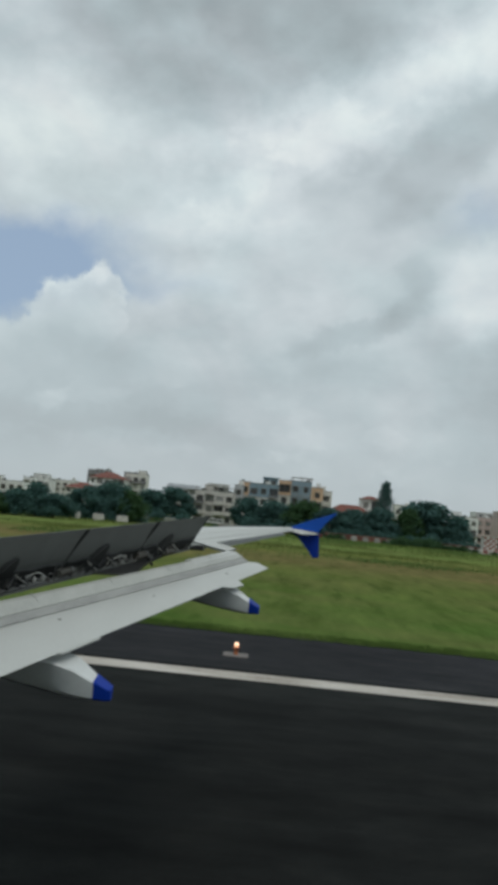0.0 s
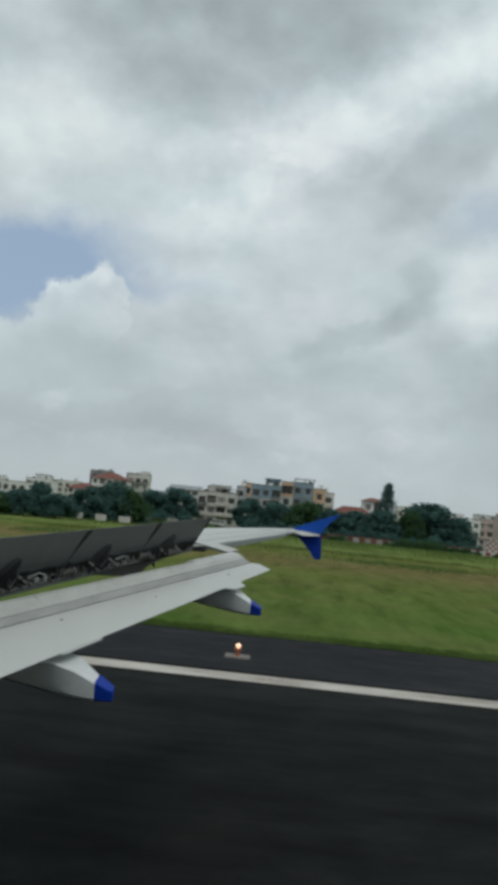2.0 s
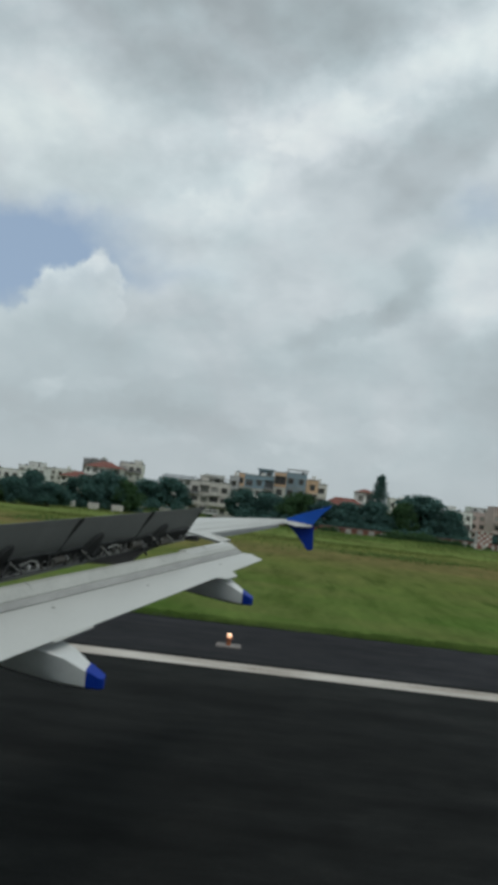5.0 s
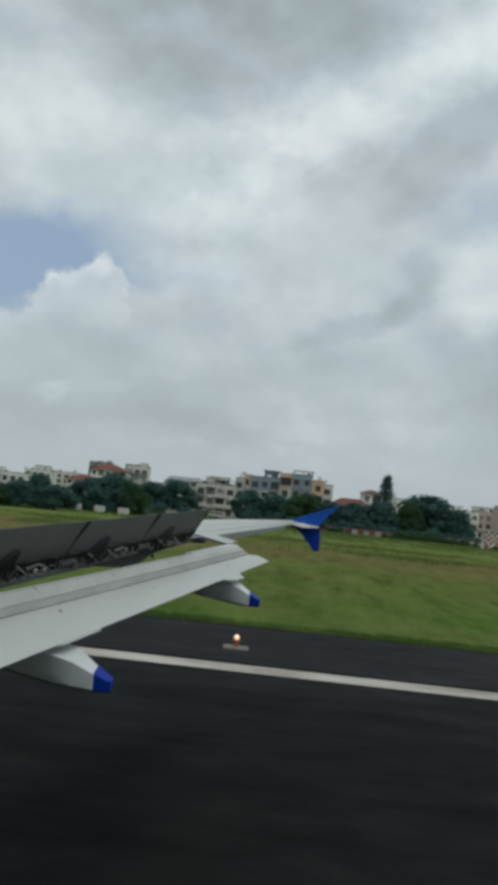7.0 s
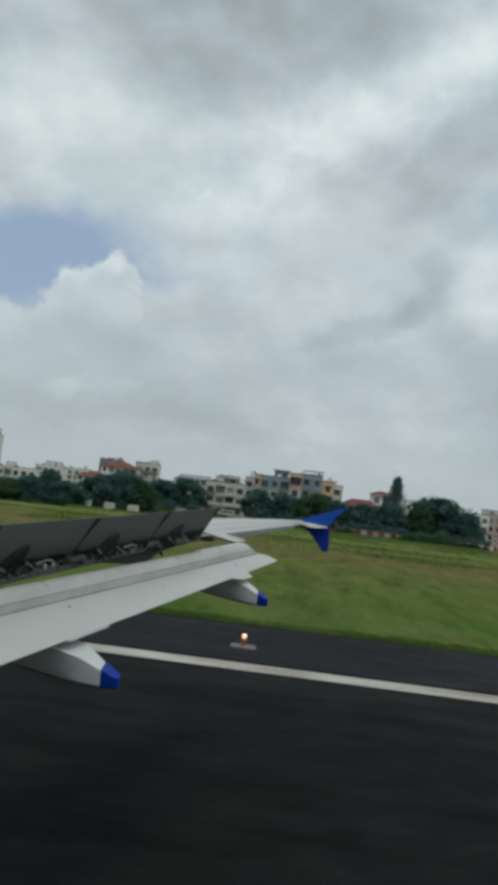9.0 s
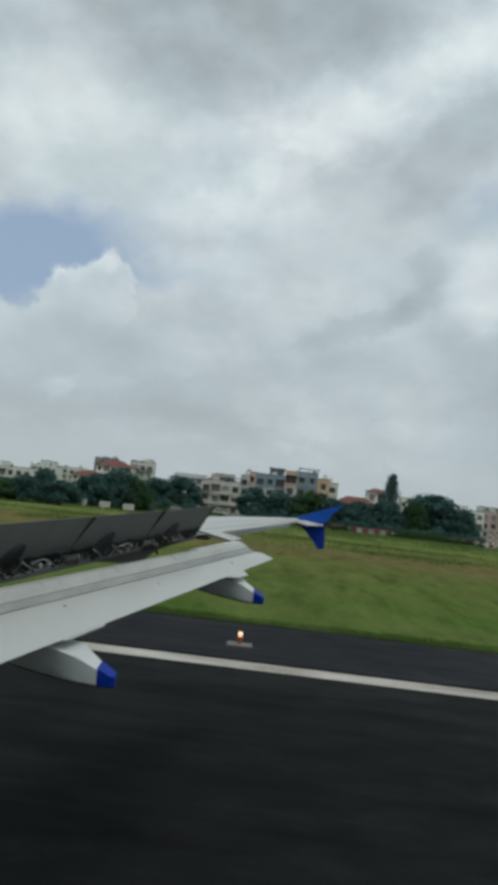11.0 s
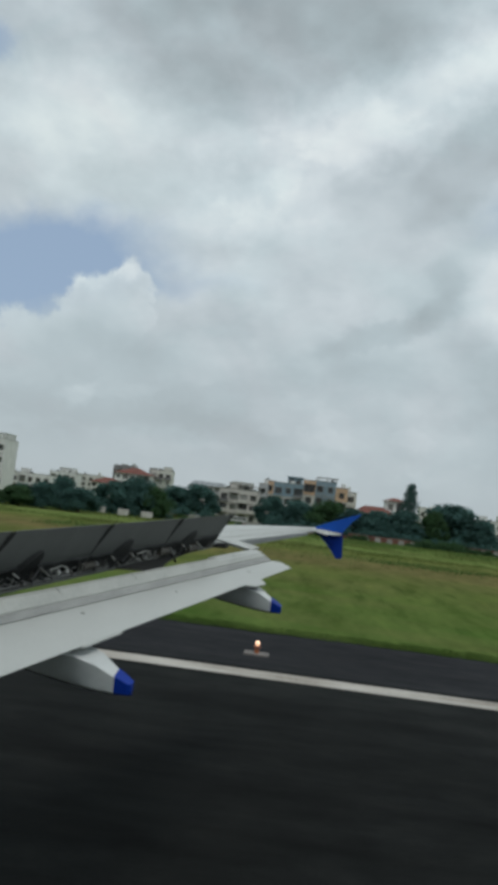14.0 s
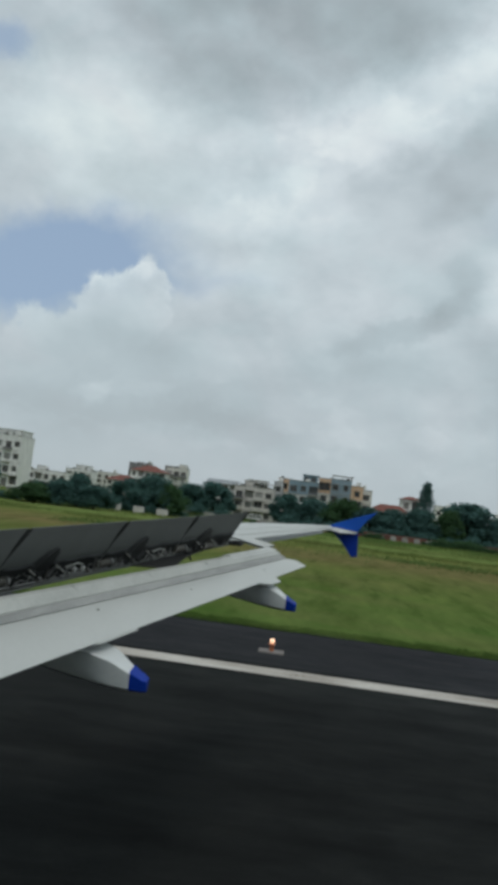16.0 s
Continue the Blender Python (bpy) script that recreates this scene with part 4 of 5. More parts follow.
    if roof == "flat":
        bm = bmesh.new()
        block(bm, x0 - 0.12, x1 + 0.12, y - 0.14, y + 0.14, eave, eave + 0.12)
        block(bm, x0 - 0.12, x0 + 0.14, y + 0.145, y1, eave, eave + 0.12)
        block(bm, x1 - 0.14, x1 + 0.12, y + 0.145, y1, eave, eave + 0.12)
        part("coping", bm, TRIM, o)
        for k in range(max(1, int(w / 5))):
            cx = x0 + w * rng.random() * 0.9 + 0.3
            if rng.random() < 0.5:
                put("water_tank", TANK_MESH, o, min(cx, x1 - 0.7), y + 1.2 + 0.5 * k, top, (0.9, 0.9, 1.1), "black plastic roof water tank")
            else:
                cw2 = 0.7 + 1.1 * rng.random()
                bm = bmesh.new()
                block(bm, cx, min(cx + cw2, x1), y + 0.6, y + 2.0, top, eave + 0.5 + 1.1 * rng.random())
                part("roof_shed", bm, WALLS["white" if rng.random() < 0.6 else "grey"], o, "small roof shed")
        if w > 7 and rng.random() < 0.6:
            # set-back top storey with its own dark openings
            bx0 = x0 + w * rng.choice((0.02, 0.3, 0.45))
            bx1 = bx0 + w * 0.5
            bm = bmesh.new()
            block(bm, bx0, bx1, y + 2.4, y1 - 0.4, top, top + 2.7)
            block(bm, bx0 - 0.3, bx1 + 0.3, y + 1.9, y1 - 0.2, top + 2.7, top + 2.86)
            part("roof_storey", bm, WALLS["white" if rng.random() < 0.5 else colour], o, "set-back roof storey")
            for q in (0.25, 0.7):
                put("window", PANE_MESH, o, bx0 + (bx1 - bx0) * q, y + 2.39, top + 0.9, (1.3, 1, 1.2))
        if tank:
            sw = min(3.2, w * 0.4)
            sx = x0 + w * (0.2 + 0.6 * rng.random())
            sx = max(x0 + sw / 2, min(x1 - sw / 2, sx))
            bm = bmesh.new()
            block(bm, sx - sw / 2, sx + sw / 2, y + 2.2, y + 4.6, top, eave + 1.5)
            block(bm, sx - sw / 2 - 0.2, sx + sw / 2 + 0.2, y + 2.0, y + 4.8, eave + 1.5, eave + 1.66)
            part("stair_head", bm, WALLS[colour], o)
            for k in range(2):
                tx = x0 + w * (0.12 + 0.76 * rng.random())
                put("water_tank", TANK_MESH, o, tx, y + 5.6 + 0.6 * k, top, label="black plastic roof water tank")
            bm = bmesh.new()
            for px in (x0 + 0.2, x0 + w * 0.5, x1 - 0.2):
                block(bm, px - 0.1, px + 0.1, y + 0.35, y + 0.55, top, eave + 0.9)
            part("column_stub", bm, TRIM, o, "bare concrete column stub")
        if canopy:
            # open roof frame: slab on thin posts over one end of the terrace
            c0, c1 = (x1 - w * canopy, x1 + 0.4) if canopy > 0 else (x0 - 0.4, x0 - w * canopy)
            bm = bmesh.new()
            block(bm, c0, c1, y - 0.3, y + 3.6, top + 1.75, top + 1.93)
            frame_slab = part("roof_canopy", bm, TRIM, o, "thin concrete roof canopy")
            for px in (c0 + 0.3, (c0 + c1) / 2, c1 - 0.55):
                for py in (y + 0.2, y + 3.2):
                    bm = bmesh.new()
                    block(bm, px - 0.09, px + 0.09, py - 0.09, py + 0.09, top, top + 1.75)
                    part("canopy_post", bm, TRIM, frame_slab)
    elif roof == "hip":
        bm = bmesh.new()
        k = 0.6
        lo = [bm.verts.new(p) for p in ((x0 - k, y - k, eave), (x1 + k, y - k, eave), (x1 + k, y1 + k, eave), (x0 - k, y1 + k, eave))]
        ins = min(w, depth) * 0.5
        r0 = bm.verts.new((x0 + min(ins, w * 0.4), (y + y1) / 2, height))
        r1 = bm.verts.new((x1 - min(ins, w * 0.4), (y + y1) / 2, height))
        for f in ((lo[0], lo[1], r1, r0), (lo[1], lo[2], r1), (lo[2], lo[3], r0, r1), (lo[3], lo[0], r0), (lo[3], lo[2], lo[1], lo[0])):
            bm.faces.new(f)
        part("roof", bm, ROOF_TILE, o, "hipped red tiled roof")
    else:
        bm = bmesh.new()
        loft(bm, [[(a, y - 0.4, eave + 0.02), (a, y1 + 0.3, height), (a, y1 + 0.3, height + 0.12), (a, y - 0.4, eave + 0.14)] for a in (x0 - 0.4, x1 + 0.4)])
        part("roof", bm, SHEET, o, "sloping grey sheet roof")
    return o


# ---- trees: tapered trunk, limbs and a crown of leaf sprays ----
BARK = surface("grey_brown_bark", (0.10, 0.08, 0.06), 0.9, vary=0.4, scale=3, grain=20, bump=0.4)
# the bluish part of the dark leaf green stands in for distance haze
LEAF = surface("haze_tinted_green_leaves", (0.085, 0.170, 0.150), 0.8, vary=0.22, scale=0.4, grain=3, bump=0.0, island=0.35, spec=0.1, thin=0.45)
LEAF_LIGHT = surface("fresh_green_leaves", (0.075, 0.145, 0.066), 0.8, vary=0.3, scale=0.4, grain=3, bump=0.0, island=0.35, spec=0.1, thin=0.45)


def leaf_mesh(name, centres, per, spread, size, seed, material):
    """Many small bent leaf sprays scattered over the surfaces of several clumps."""
    rng = np.random.RandomState(seed)
    vs, fs = [], []
    for cx, cy, cz, r in centres:
        d = rng.normal(size=(per, 3))
        d /= np.linalg.norm(d, axis=1)[:, None]
        rad = r * (0.35 + 0.95 * rng.rand(per) ** 0.9)
        p = np.array((cx, cy, cz)) + d * rad[:, None] * np.array((1, 1, spread))
        for q, n in zip(p, d):
            a = np.cross(n + rng.normal(size=3) * 0.8, rng.normal(size=3))
            a /= np.linalg.norm(a) + 1e-9
            b = np.cross(a, n + rng.normal(size=3) * 0.6)
            b /= np.linalg.norm(b) + 1e-9
            s = size * (0.6 + 0.8 * rng.rand())
            k = len(vs)
            vs += [q - a * s, q + b * s * 0.55 + n * 0.08, q + a * s, q - b * s * 0.55 + n * 0.05]
            fs += [(k, k + 1, k + 2), (k, k + 2, k + 3)]
    me = bpy.data.meshes.new(name)
    me.from_pydata([tuple(v) for v in vs], [], fs)
    me.materials.append(material)
    return me


def make_tree(seed, material, label):
    """A broad tree 1 m wide and 1 m high in its own units of ten metres, standing at the origin."""
    rng = random.Random(seed)
    o = thing("tree", (0, 0, 0), label, "tree", "trees along the boundary")
    bm = bmesh.new()
    tube(bm, [(0, 0, -0.2), (0.1, 0, 1.2), (0.05, 0.1, 2.6), (0.2, 0, 4.2)], 0.42, 8, 0.45)
    trunk = part("trunk", bm, BARK, o)
    clumps = []
    for i in range(20):
        k = i / 19
        a = i * 2.4 + 0.6 * rng.random()
        r = 3.6 * math.sqrt(max(0.0, 1 - k * k)) * (0.55 + 0.55 * rng.random())
        c = Vector((r * math.cos(a), r * math.sin(a), 1.3 + 6.2 * k + 1.1 * rng.random()))
        clumps.append((c.x, c.y, c.z, 0.85 + 1.05 * rng.random()))
        if i % 3 == 0:
            bm = bmesh.new()
            tube(bm, [(0.05, 0.05, 1.2 + 0.12 * i), (c.x * 0.5, c.y * 0.5, c.z * 0.7 + 0.5), tuple(c)], 0.16, 6, 0.35)
            part("limb", bm, BARK, trunk)
    crown = new("crown", leaf_mesh("crown", clumps, 380, 0.95, 0.30, seed, material))
    crown.parent = o
    return o


STOCK = [make_tree(11 + i, LEAF_LIGHT if i == 4 else LEAF, "fresh green leafy tree by the boundary wall" if i == 4 else "dark green broad-crowned tree by the boundary wall") for i in range(5)]
used_stock = set()


def plant_tree(x, y, height, width, kind=None):
    rng = random.Random(int(x * 10))
    k = rng.randrange(5) if kind is None else kind
    height = max(height, 3.2)
    m = pose(x, y, 0, 0, 0, rng.random() * 360) @ Matrix.Diagonal((width / 6.8, width / 6.8, height / 9.2, 1))
    if k in used_stock:
        sx, sy, sz = STOCK[k].scale
        return copy_thing(STOCK[k], m @ Matrix.Diagonal((1 / sx, 1 / sy, 1 / sz, 1)))
    used_stock.add(k)
    STOCK[k].matrix_basis = m
    return STOCK[k]


def plant_conifer(x, y, height, width):
    o = thing("conifer", (x, y, 0), "tall dark green conifer rising above the trees", "tree")
    bm = bmesh.new()
    tube(bm, [(x, y, -0.2), (x, y, height * 0.5), (x, y, height * 0.97)], 0.28, 8, 0.2)
    part("trunk", bm, BARK, o)
    rng = random.Random(5)
    clumps = []
    for i in range(22):
        k = i / 21
        r = width * 0.5 * (1.04 - k) ** 0.6 * 0.9
        a = i * 2.4
        clumps.append((r * math.cos(a), r * math.sin(a), height * (0.22 + 0.74 * k), 1.7 - 1.0 * k + 0.3 * rng.random()))
    c = new("crown", leaf_mesh("conifer_crown", clumps, 300, 0.9, 0.18, 77, LEAF))
    c.parent = o
    return o


house(-102.0, 285, 26.6, 7.2, 12, "white", 2, "plain white house with dark windows", tank=True)
house(-97.8, 330, 11.1, 9.6, 8.9, "white", 3, "white terrace house with a flat roof", tank=True)
house(-92.7, 350, 12.0, 10.2, 9.6, "cream", 4, "cream terrace house with a flat roof")
house(-72.4, 300, 11.5, 9.3, 9.2, "cream", 3, "cream house with a hipped red tiled roof", roof="hip")
house(-66.9, 320, 14.1, 14.7, 11.3, "white", 4, "white house under a large hipped red tiled roof", roof="hip")
house(-57.8, 333, 8.9, 15.2, 7.1, "cream", 5, "cream flats with an open stair head", tank=True)
house(-45.4, 300, 6.8, 6.3, 7, "cream", 2, "low cream house with a flat roof")
house(-35.9, 311, 11.8, 12.4, 9.4, "grey", 4, "grey hall with a sloping sheet roof", roof="shed")
house(-16.2, 217, 10.5, 9.0, 8.4, "beige", 3, "unfinished beige three-storey house with open balconies", balcony=True, tank=True, canopy=0.55)
house(-10.4, 227, 2.5, 11.5, 7, "grey", 4, "narrow grey stair tower beside the flats")
house(-9.2, 238, 3.5, 13.0, 7, "orange", 4, "orange-fronted flats bay with pale trim", lower="cream")
house(-3.4, 225, 8.2, 12.4, 7, "blue", 4, "blue-grey row house with pale balconies", balcony=True, lower="white")
house(2.4, 235, 3.6, 14.3, 7, "orange", 4, "orange-fronted flats bay with dark windows", lower="cream")
house(7.3, 245, 6.3, 14.9, 7, "blue", 4, "blue-grey row house with an open roof canopy", canopy=0.95)
house(11.4, 226, 3.1, 12.8, 7, "orange", 4, "orange-fronted end bay of the row", lower="cream")
house(14.5, 236, 3.3, 12.3, 7, "cream", 4, "cream end house with a dark window")
house(22.4, 243, 12.6, 9.3, 7.1, "cream", 3, "long cream house under a hipped red tiled roof", roof="hip")
house(29.1, 250, 5.8, 12.7, 7, "white", 3, "white house with a small red tiled roof", roof="hip")
house(52.1, 330, 8.1, 12.8, 7, "cream", 3, "cream house half hidden by trees")
house(69.4, 300, 9.6, 9.9, 7.7, "white", 3, "white flats behind the trees", tank=True)
house(88.7, 330, 16.1, 10.9, 12, "pinkish", 3, "pale pink house with white trim", tank=True)
house(-106.9, 262, 17.6, 17.2, 12, "white", 4, "grey and white four-storey flats with brown balconies", balcony=True, tank=True)
house(-157.9, 250, 13.4, 8.1, 10.7, "yellow", 2, "yellow two-storey house with a parapet")
house(-175.7, 262, 14.9, 19.7, 11.9, "white", 6, "tall white six-storey flats with corner balconies", balcony=True, tank=True)
house(-163.7, 380, 13.9, 18.6, 11.1, "white", 4, "white flats behind a yellow house", tank=True)
house(-266.1, 460, 28.9, 26.9, 12, "slate", 7, "dark slate office tower above the houses")
house(-213.3, 300, 24.8, 13.7, 12, "pinkish", 4, "pale pink flats behind street trees", tank=True, balcony=True)
house(-230.0, 215, 11.1, 3.6, 8.9, "brick", 1, "small brown gate house with a water tank", tank=True)
house(-239.4, 330, 15.2, 9.7, 12, "cream", 3, "cream house with a flat roof")
house(-289.5, 300, 5.3, 13.0, 7, "teal", 4, "pale blue-green flats with railings", balcony=True)
house(-221.8, 346, 23.6, 16.6, 12, "cream", 3, "cream row houses with flat roofs")
house(-282.7, 232, 21.2, 6.9, 12, "pink", 2, "bright pink two-storey house with a parapet")
house(-297.3, 309, 16.6, 16.4, 12, "teal", 5, "pale blue flats with blue railings", balcony=True)
house(-322.5, 260, 16.0, 12.4, 12, "white", 4, "white flats with brown window trim", tank=True)
house(-323.5, 300, 12.4, 10.8, 9.9, "grey", 3, "grey and white house with a roof terrace")
house(-288.3, 323, 10.6, 13.0, 8.5, "cream", 4, "cream flats with a stair head", tank=True)
house(-270.1, 330, 11.3, 17.5, 9.0, "white", 5, "white flats with brown window bands", tank=True)
house(95.3, 300, 27.0, 11.2, 12, "pinkish", 3, "long pinkish row house with windows")
house(142.0, 300, 9.3, 14.6, 7.4, "white", 3, "white house with a water tower", tank=True)
house(182.6, 340, 10.0, 12.5, 8.0, "cream", 4, "narrow cream flats with balconies", balcony=True)
house(157.9, 420, 23.6, 14.6, 12, "cream", 5, "cream flats behind dark trees", tank=True)
house(197.4, 360, 22.6, 9.9, 12, "white", 3, "white and brown row house")
house(235.9, 350, 12.1, 17.1, 9.7, "cream", 4, "cream flats with balconies", balcony=True, tank=True)
house(252.9, 350, 12.1, 16.4, 9.7, "white", 4, "white flats with a green banner", tank=True)
house(278.1, 360, 15.3, 14.6, 12, "slate", 3, "unfinished grey concrete frame building")
house(297.8, 360, 10.3, 15.1, 8.2, "brick", 3, "terracotta red house with dark windows")
house(319.1, 370, 7.7, 11.8, 7, "brick", 4, "terracotta red house beside low sheds")
house(345.9, 420, 11.6, 17.0, 9.3, "white", 5, "white flats with a roof stair head", tank=True)
house(361.9, 350, 14.4, 8.3, 11.5, "orange", 2, "ochre two-storey house with plain walls")
house(384.5, 380, 23.4, 11.6, 12, "white", 3, "white row houses with flat roofs")
house(410.6, 380, 23.8, 13.0, 12, "white", 3, "white houses with flat roofs", tank=True)
# far blocks of a tall housing estate, distance haze put into their pale mauve
for tx, tw, th in ((-206.8, 7.5, 33.9), (-198.4, 6.9, 34.9), (-189.0, 7.5, 34.6), (-165.8, 8.2, 34.7), (-155.3, 8.8, 34.6), (-146.9, 5.5, 35.1)):
    house(tx, 900, tw, th, 9, "mauve", 9, "distant mauve-grey tower block of an estate")
# trees in front of and among the houses
plant_tree(-49.4, 142, 3.4, 7.1)
plant_tree(-45.3, 143, 4.8, 4.9)
plant_tree(-43.8, 149, 6.3, 4.7)
plant_tree(-39.4, 145, 4.5, 6.0)
plant_tree(-37.8, 164, 6.7, 7.3)
plant_tree(-33.1, 167, 7.6, 8.2)
plant_tree(-29.0, 165, 6.2, 5.1)
plant_tree(-31.6, 212, 7.9, 8.1)
plant_tree(-25.9, 214, 9.0, 9.0)
plant_tree(-6.5, 204, 7.5, 8.0)
plant_tree(-0.1, 206, 7.8, 8.9)
plant_tree(7.4, 205, 8.2, 9.7)
plant_tree(13.2, 203, 6.8, 7.0)
plant_tree(19.0, 205, 7.6, 8.3)
plant_tree(26.1, 206, 7.8, 9.9)
plant_tree(33.3, 205, 8.6, 6.2)
plant_tree(39.1, 211, 11.6, 14.1, 0)
plant_tree(46.0, 207, 8.0, 7.0)
plant_conifer(28.5, 214, 15.6, 4.1)
plant_tree(-241.0, 225, 12.0, 15.1)
plant_tree(-232.0, 228, 12.2, 9.9)
plant_tree(-238.8, 208, 8.7, 8.8)
plant_tree(-257.5, 225, 9.8, 10.5)
plant_tree(-266.6, 222, 7.6, 8.0)
plant_tree(-205.4, 225, 12.5, 10.3)
plant_tree(-210.6, 215, 8.5, 8.4)
plant_tree(-192.6, 222, 9.2, 9.3)
plant_tree(-182.7, 220, 7.9, 9.9)
plant_tree(-125.3, 240, 9.1, 15.0)
plant_tree(-99.2, 240, 10.0, 6.1)
plant_tree(-103.9, 235, 8.0, 6.6)
plant_tree(-98.4, 225, 7.3, 8.1)
plant_tree(104.3, 215, 7.8, 17.8)
plant_tree(117.6, 216, 9.4, 14.8)
plant_tree(71.7, 215, 5.9, 17.9)
plant_tree(111.8, 330, 5.4, 28.2)
plant_tree(136.2, 330, 7.3, 30.4)
plant_tree(159.7, 320, 9.2, 9.0)
plant_tree(173.4, 320, 7.2, 13.5)
plant_tree(202.7, 330, 8.5, 12.6)
plant_tree(294.8, 340, 7.4, 7.1)
plant_tree(386.9, 350, 10.1, 16.7)


# ---- boundary wall in red and white painted panels ----
WALL_WHITE = surface("whitewashed_wall_panel", (0.40, 0.39, 0.37), 0.9, vary=0.45, scale=0.9, grain=8, per_object=0.18)
WALL_RED = surface("red_painted_wall_panel", (0.20, 0.085, 0.068), 0.9, vary=0.45, scale=0.9, grain=8, per_object=0.18)
boundary = tagged(new("boundary_wall"), "low boundary wall in worn red and white panels", "wall", kind="structure")
boundary.location = (0, 192, 0)
bm = bmesh.new()
block(bm, -1.55, 1.55, -0.12, 0.12, -0.1, 1.25)
PANEL_W = shared("panel", bm, WALL_WHITE)
bm = bmesh.new()
block(bm, -1.55, 1.55, -0.10, 0.10, -0.1, 1.1)
PANEL_R = shared("panel", bm, WALL_RED)
WALL_BARE = surface("bare_mossy_wall_panel", (0.12, 0.12, 0.09), 0.9, vary=0.5, scale=0.9, grain=8, per_object=0.2)
bm = bmesh.new()
block(bm, -1.55, 1.55, -0.10, 0.10, -0.1, 1.0)
PANEL_B = shared("panel", bm, WALL_BARE)
wr = random.Random(3)
px = -350.0
while px < 350:
    if px > 12:
        # red wall with whitewashed square blocks
        put("panel", PANEL_R, boundary, px, 192, 0, (0.88, 1, 1.25))
        put("panel", PANEL_W, boundary, px, 191.85, 0, (0.42, 0.8, 0.85 + 0.1 * wr.random()))
        px += 2.72
        continue
    if px < -75 or px > -42 or wr.random() < 0.3:
        put("panel", PANEL_W, boundary, px, 192, 0, (0.75 + 0.4 * wr.random(), 1, 0.7 + 0.5 * wr.random()))
    px += 3.6
    for k in range(wr.choice((1, 1, 2))):
        put("panel", PANEL_R if px > -30 or px < -190 else PANEL_B, boundary, px, 192.3, 0, (1.05, 1, 0.55 + 0.3 * wr.random()))
        px += 3.3

# ---- a parked white van beside the boundary wall ----
VAN_WHITE = surface("white_van_paint", (0.5, 0.5, 0.48), 0.35, vary=0.15, scale=2, grain=20, bump=0.0)


def van(x, y):
    o = thing("van", (x, y, 0), "small white van parked behind the boundary wall", "van")
    bm = bmesh.new()
    prof = [(-2.2, 0.45), (-2.25, 1.1), (-1.7, 1.25), (-1.15, 1.95), (2.1, 2.0), (2.2, 1.2), (2.2, 0.45)]
    loft(bm, [[(x + a, y - 0.85, b) for a, b in prof], [(x + a, y + 0.85, b) for a, b in prof]])
    soften(bm, 0.08)
    part("body", bm, VAN_WHITE, o)
    for a, b in ((-1.0, -0.2), (0.0, 0.9), (1.1, 1.9)):
        bm = bmesh.new()
        block(bm, x + a, x + b, y - 0.87, y - 0.852, 1.3, 1.8)
        part("window", bm, PANE, o)
    for a in (-1.4, 1.4):
        for b in (-0.8, 0.62):
            bm = bmesh.new()
            tube(bm, [(x + a, y + b, 0.34), (x + a, y + b + 0.2, 0.34)], 0.34, 14)
            part("wheel", bm, TYRE, o)


van(-14.2, 196.5)

# ---- grass: a ragged verge along the shoulder ----


def grass_sheet(name, y0, y1, count, tall, wide, blades, seed, label):
    rng = np.random.RandomState(seed)
    y = y0 + (y1 - y0) * rng.rand(count) ** 3.0
    x = -0.46 * y + (0.86 * y) * rng.rand(count)
    clump = np.sin(x * 0.35 + 1.7 * np.sin(y * 0.23)) * np.sin(y * 0.31 + 1.3 * np.sin(x * 0.17)) + 0.5 * np.sin(x * 1.1 + y * 0.9)
    keep = rng.rand(count) < 0.75 + 0.15 * clump
    x, y, clump = x[keep], y[keep], clump[keep]
    y = y + 0.06 * np.sin(x * 0.5) + 0.05 * np.sin(x * 2.7 + 1) + 0.04 * np.sin(x * 7.1)
    n = len(x)
    vs = np.zeros((n, blades, 3, 3))
    for b in range(blades):
        a = rng.rand(n) * 2 * np.pi
        h = tall * (0.45 + 0.8 * rng.rand(n)) * (1 + 0.25 * clump)
        bx, by = x + rng.normal(size=n) * wide * 0.9, y + rng.normal(size=n) * wide * 0.9
        lean = rng.normal(size=(n, 2)) * h[:, None] * 1.1
        vs[:, b, 0] = np.stack((bx - wide * 0.5 * np.cos(a), by - wide * 0.5 * np.sin(a), np.full(n, -0.06)), 1)
        vs[:, b, 1] = np.stack((bx + wide * 0.5 * np.cos(a), by + wide * 0.5 * np.sin(a), np.full(n, -0.06)), 1)
        vs[:, b, 2] = np.stack((bx + lean[:, 0], by + lean[:, 1], h), 1)
    me = bpy.data.meshes.new(name)
    k = n * blades
    me.from_pydata(vs.reshape(-1, 3).tolist(), [], np.arange(k * 3).reshape(k, 3).tolist())
    me.materials.append(BLADES)
    return tagged(new(name, me), label, "grass", kind="stuff")


grass_sheet("verge_grass", 31.15, 33.0, 15000, 0.055, 0.018, 5, 1, "bright green grass verge along the runway shoulder")


RANK_GRASS = surface("rank_green_grass", (0.145, 0.215, 0.068), 0.9, vary=0.2, scale=0.3, grain=3, bump=0.0, island=0.3, spec=0.0, thin=0.5)


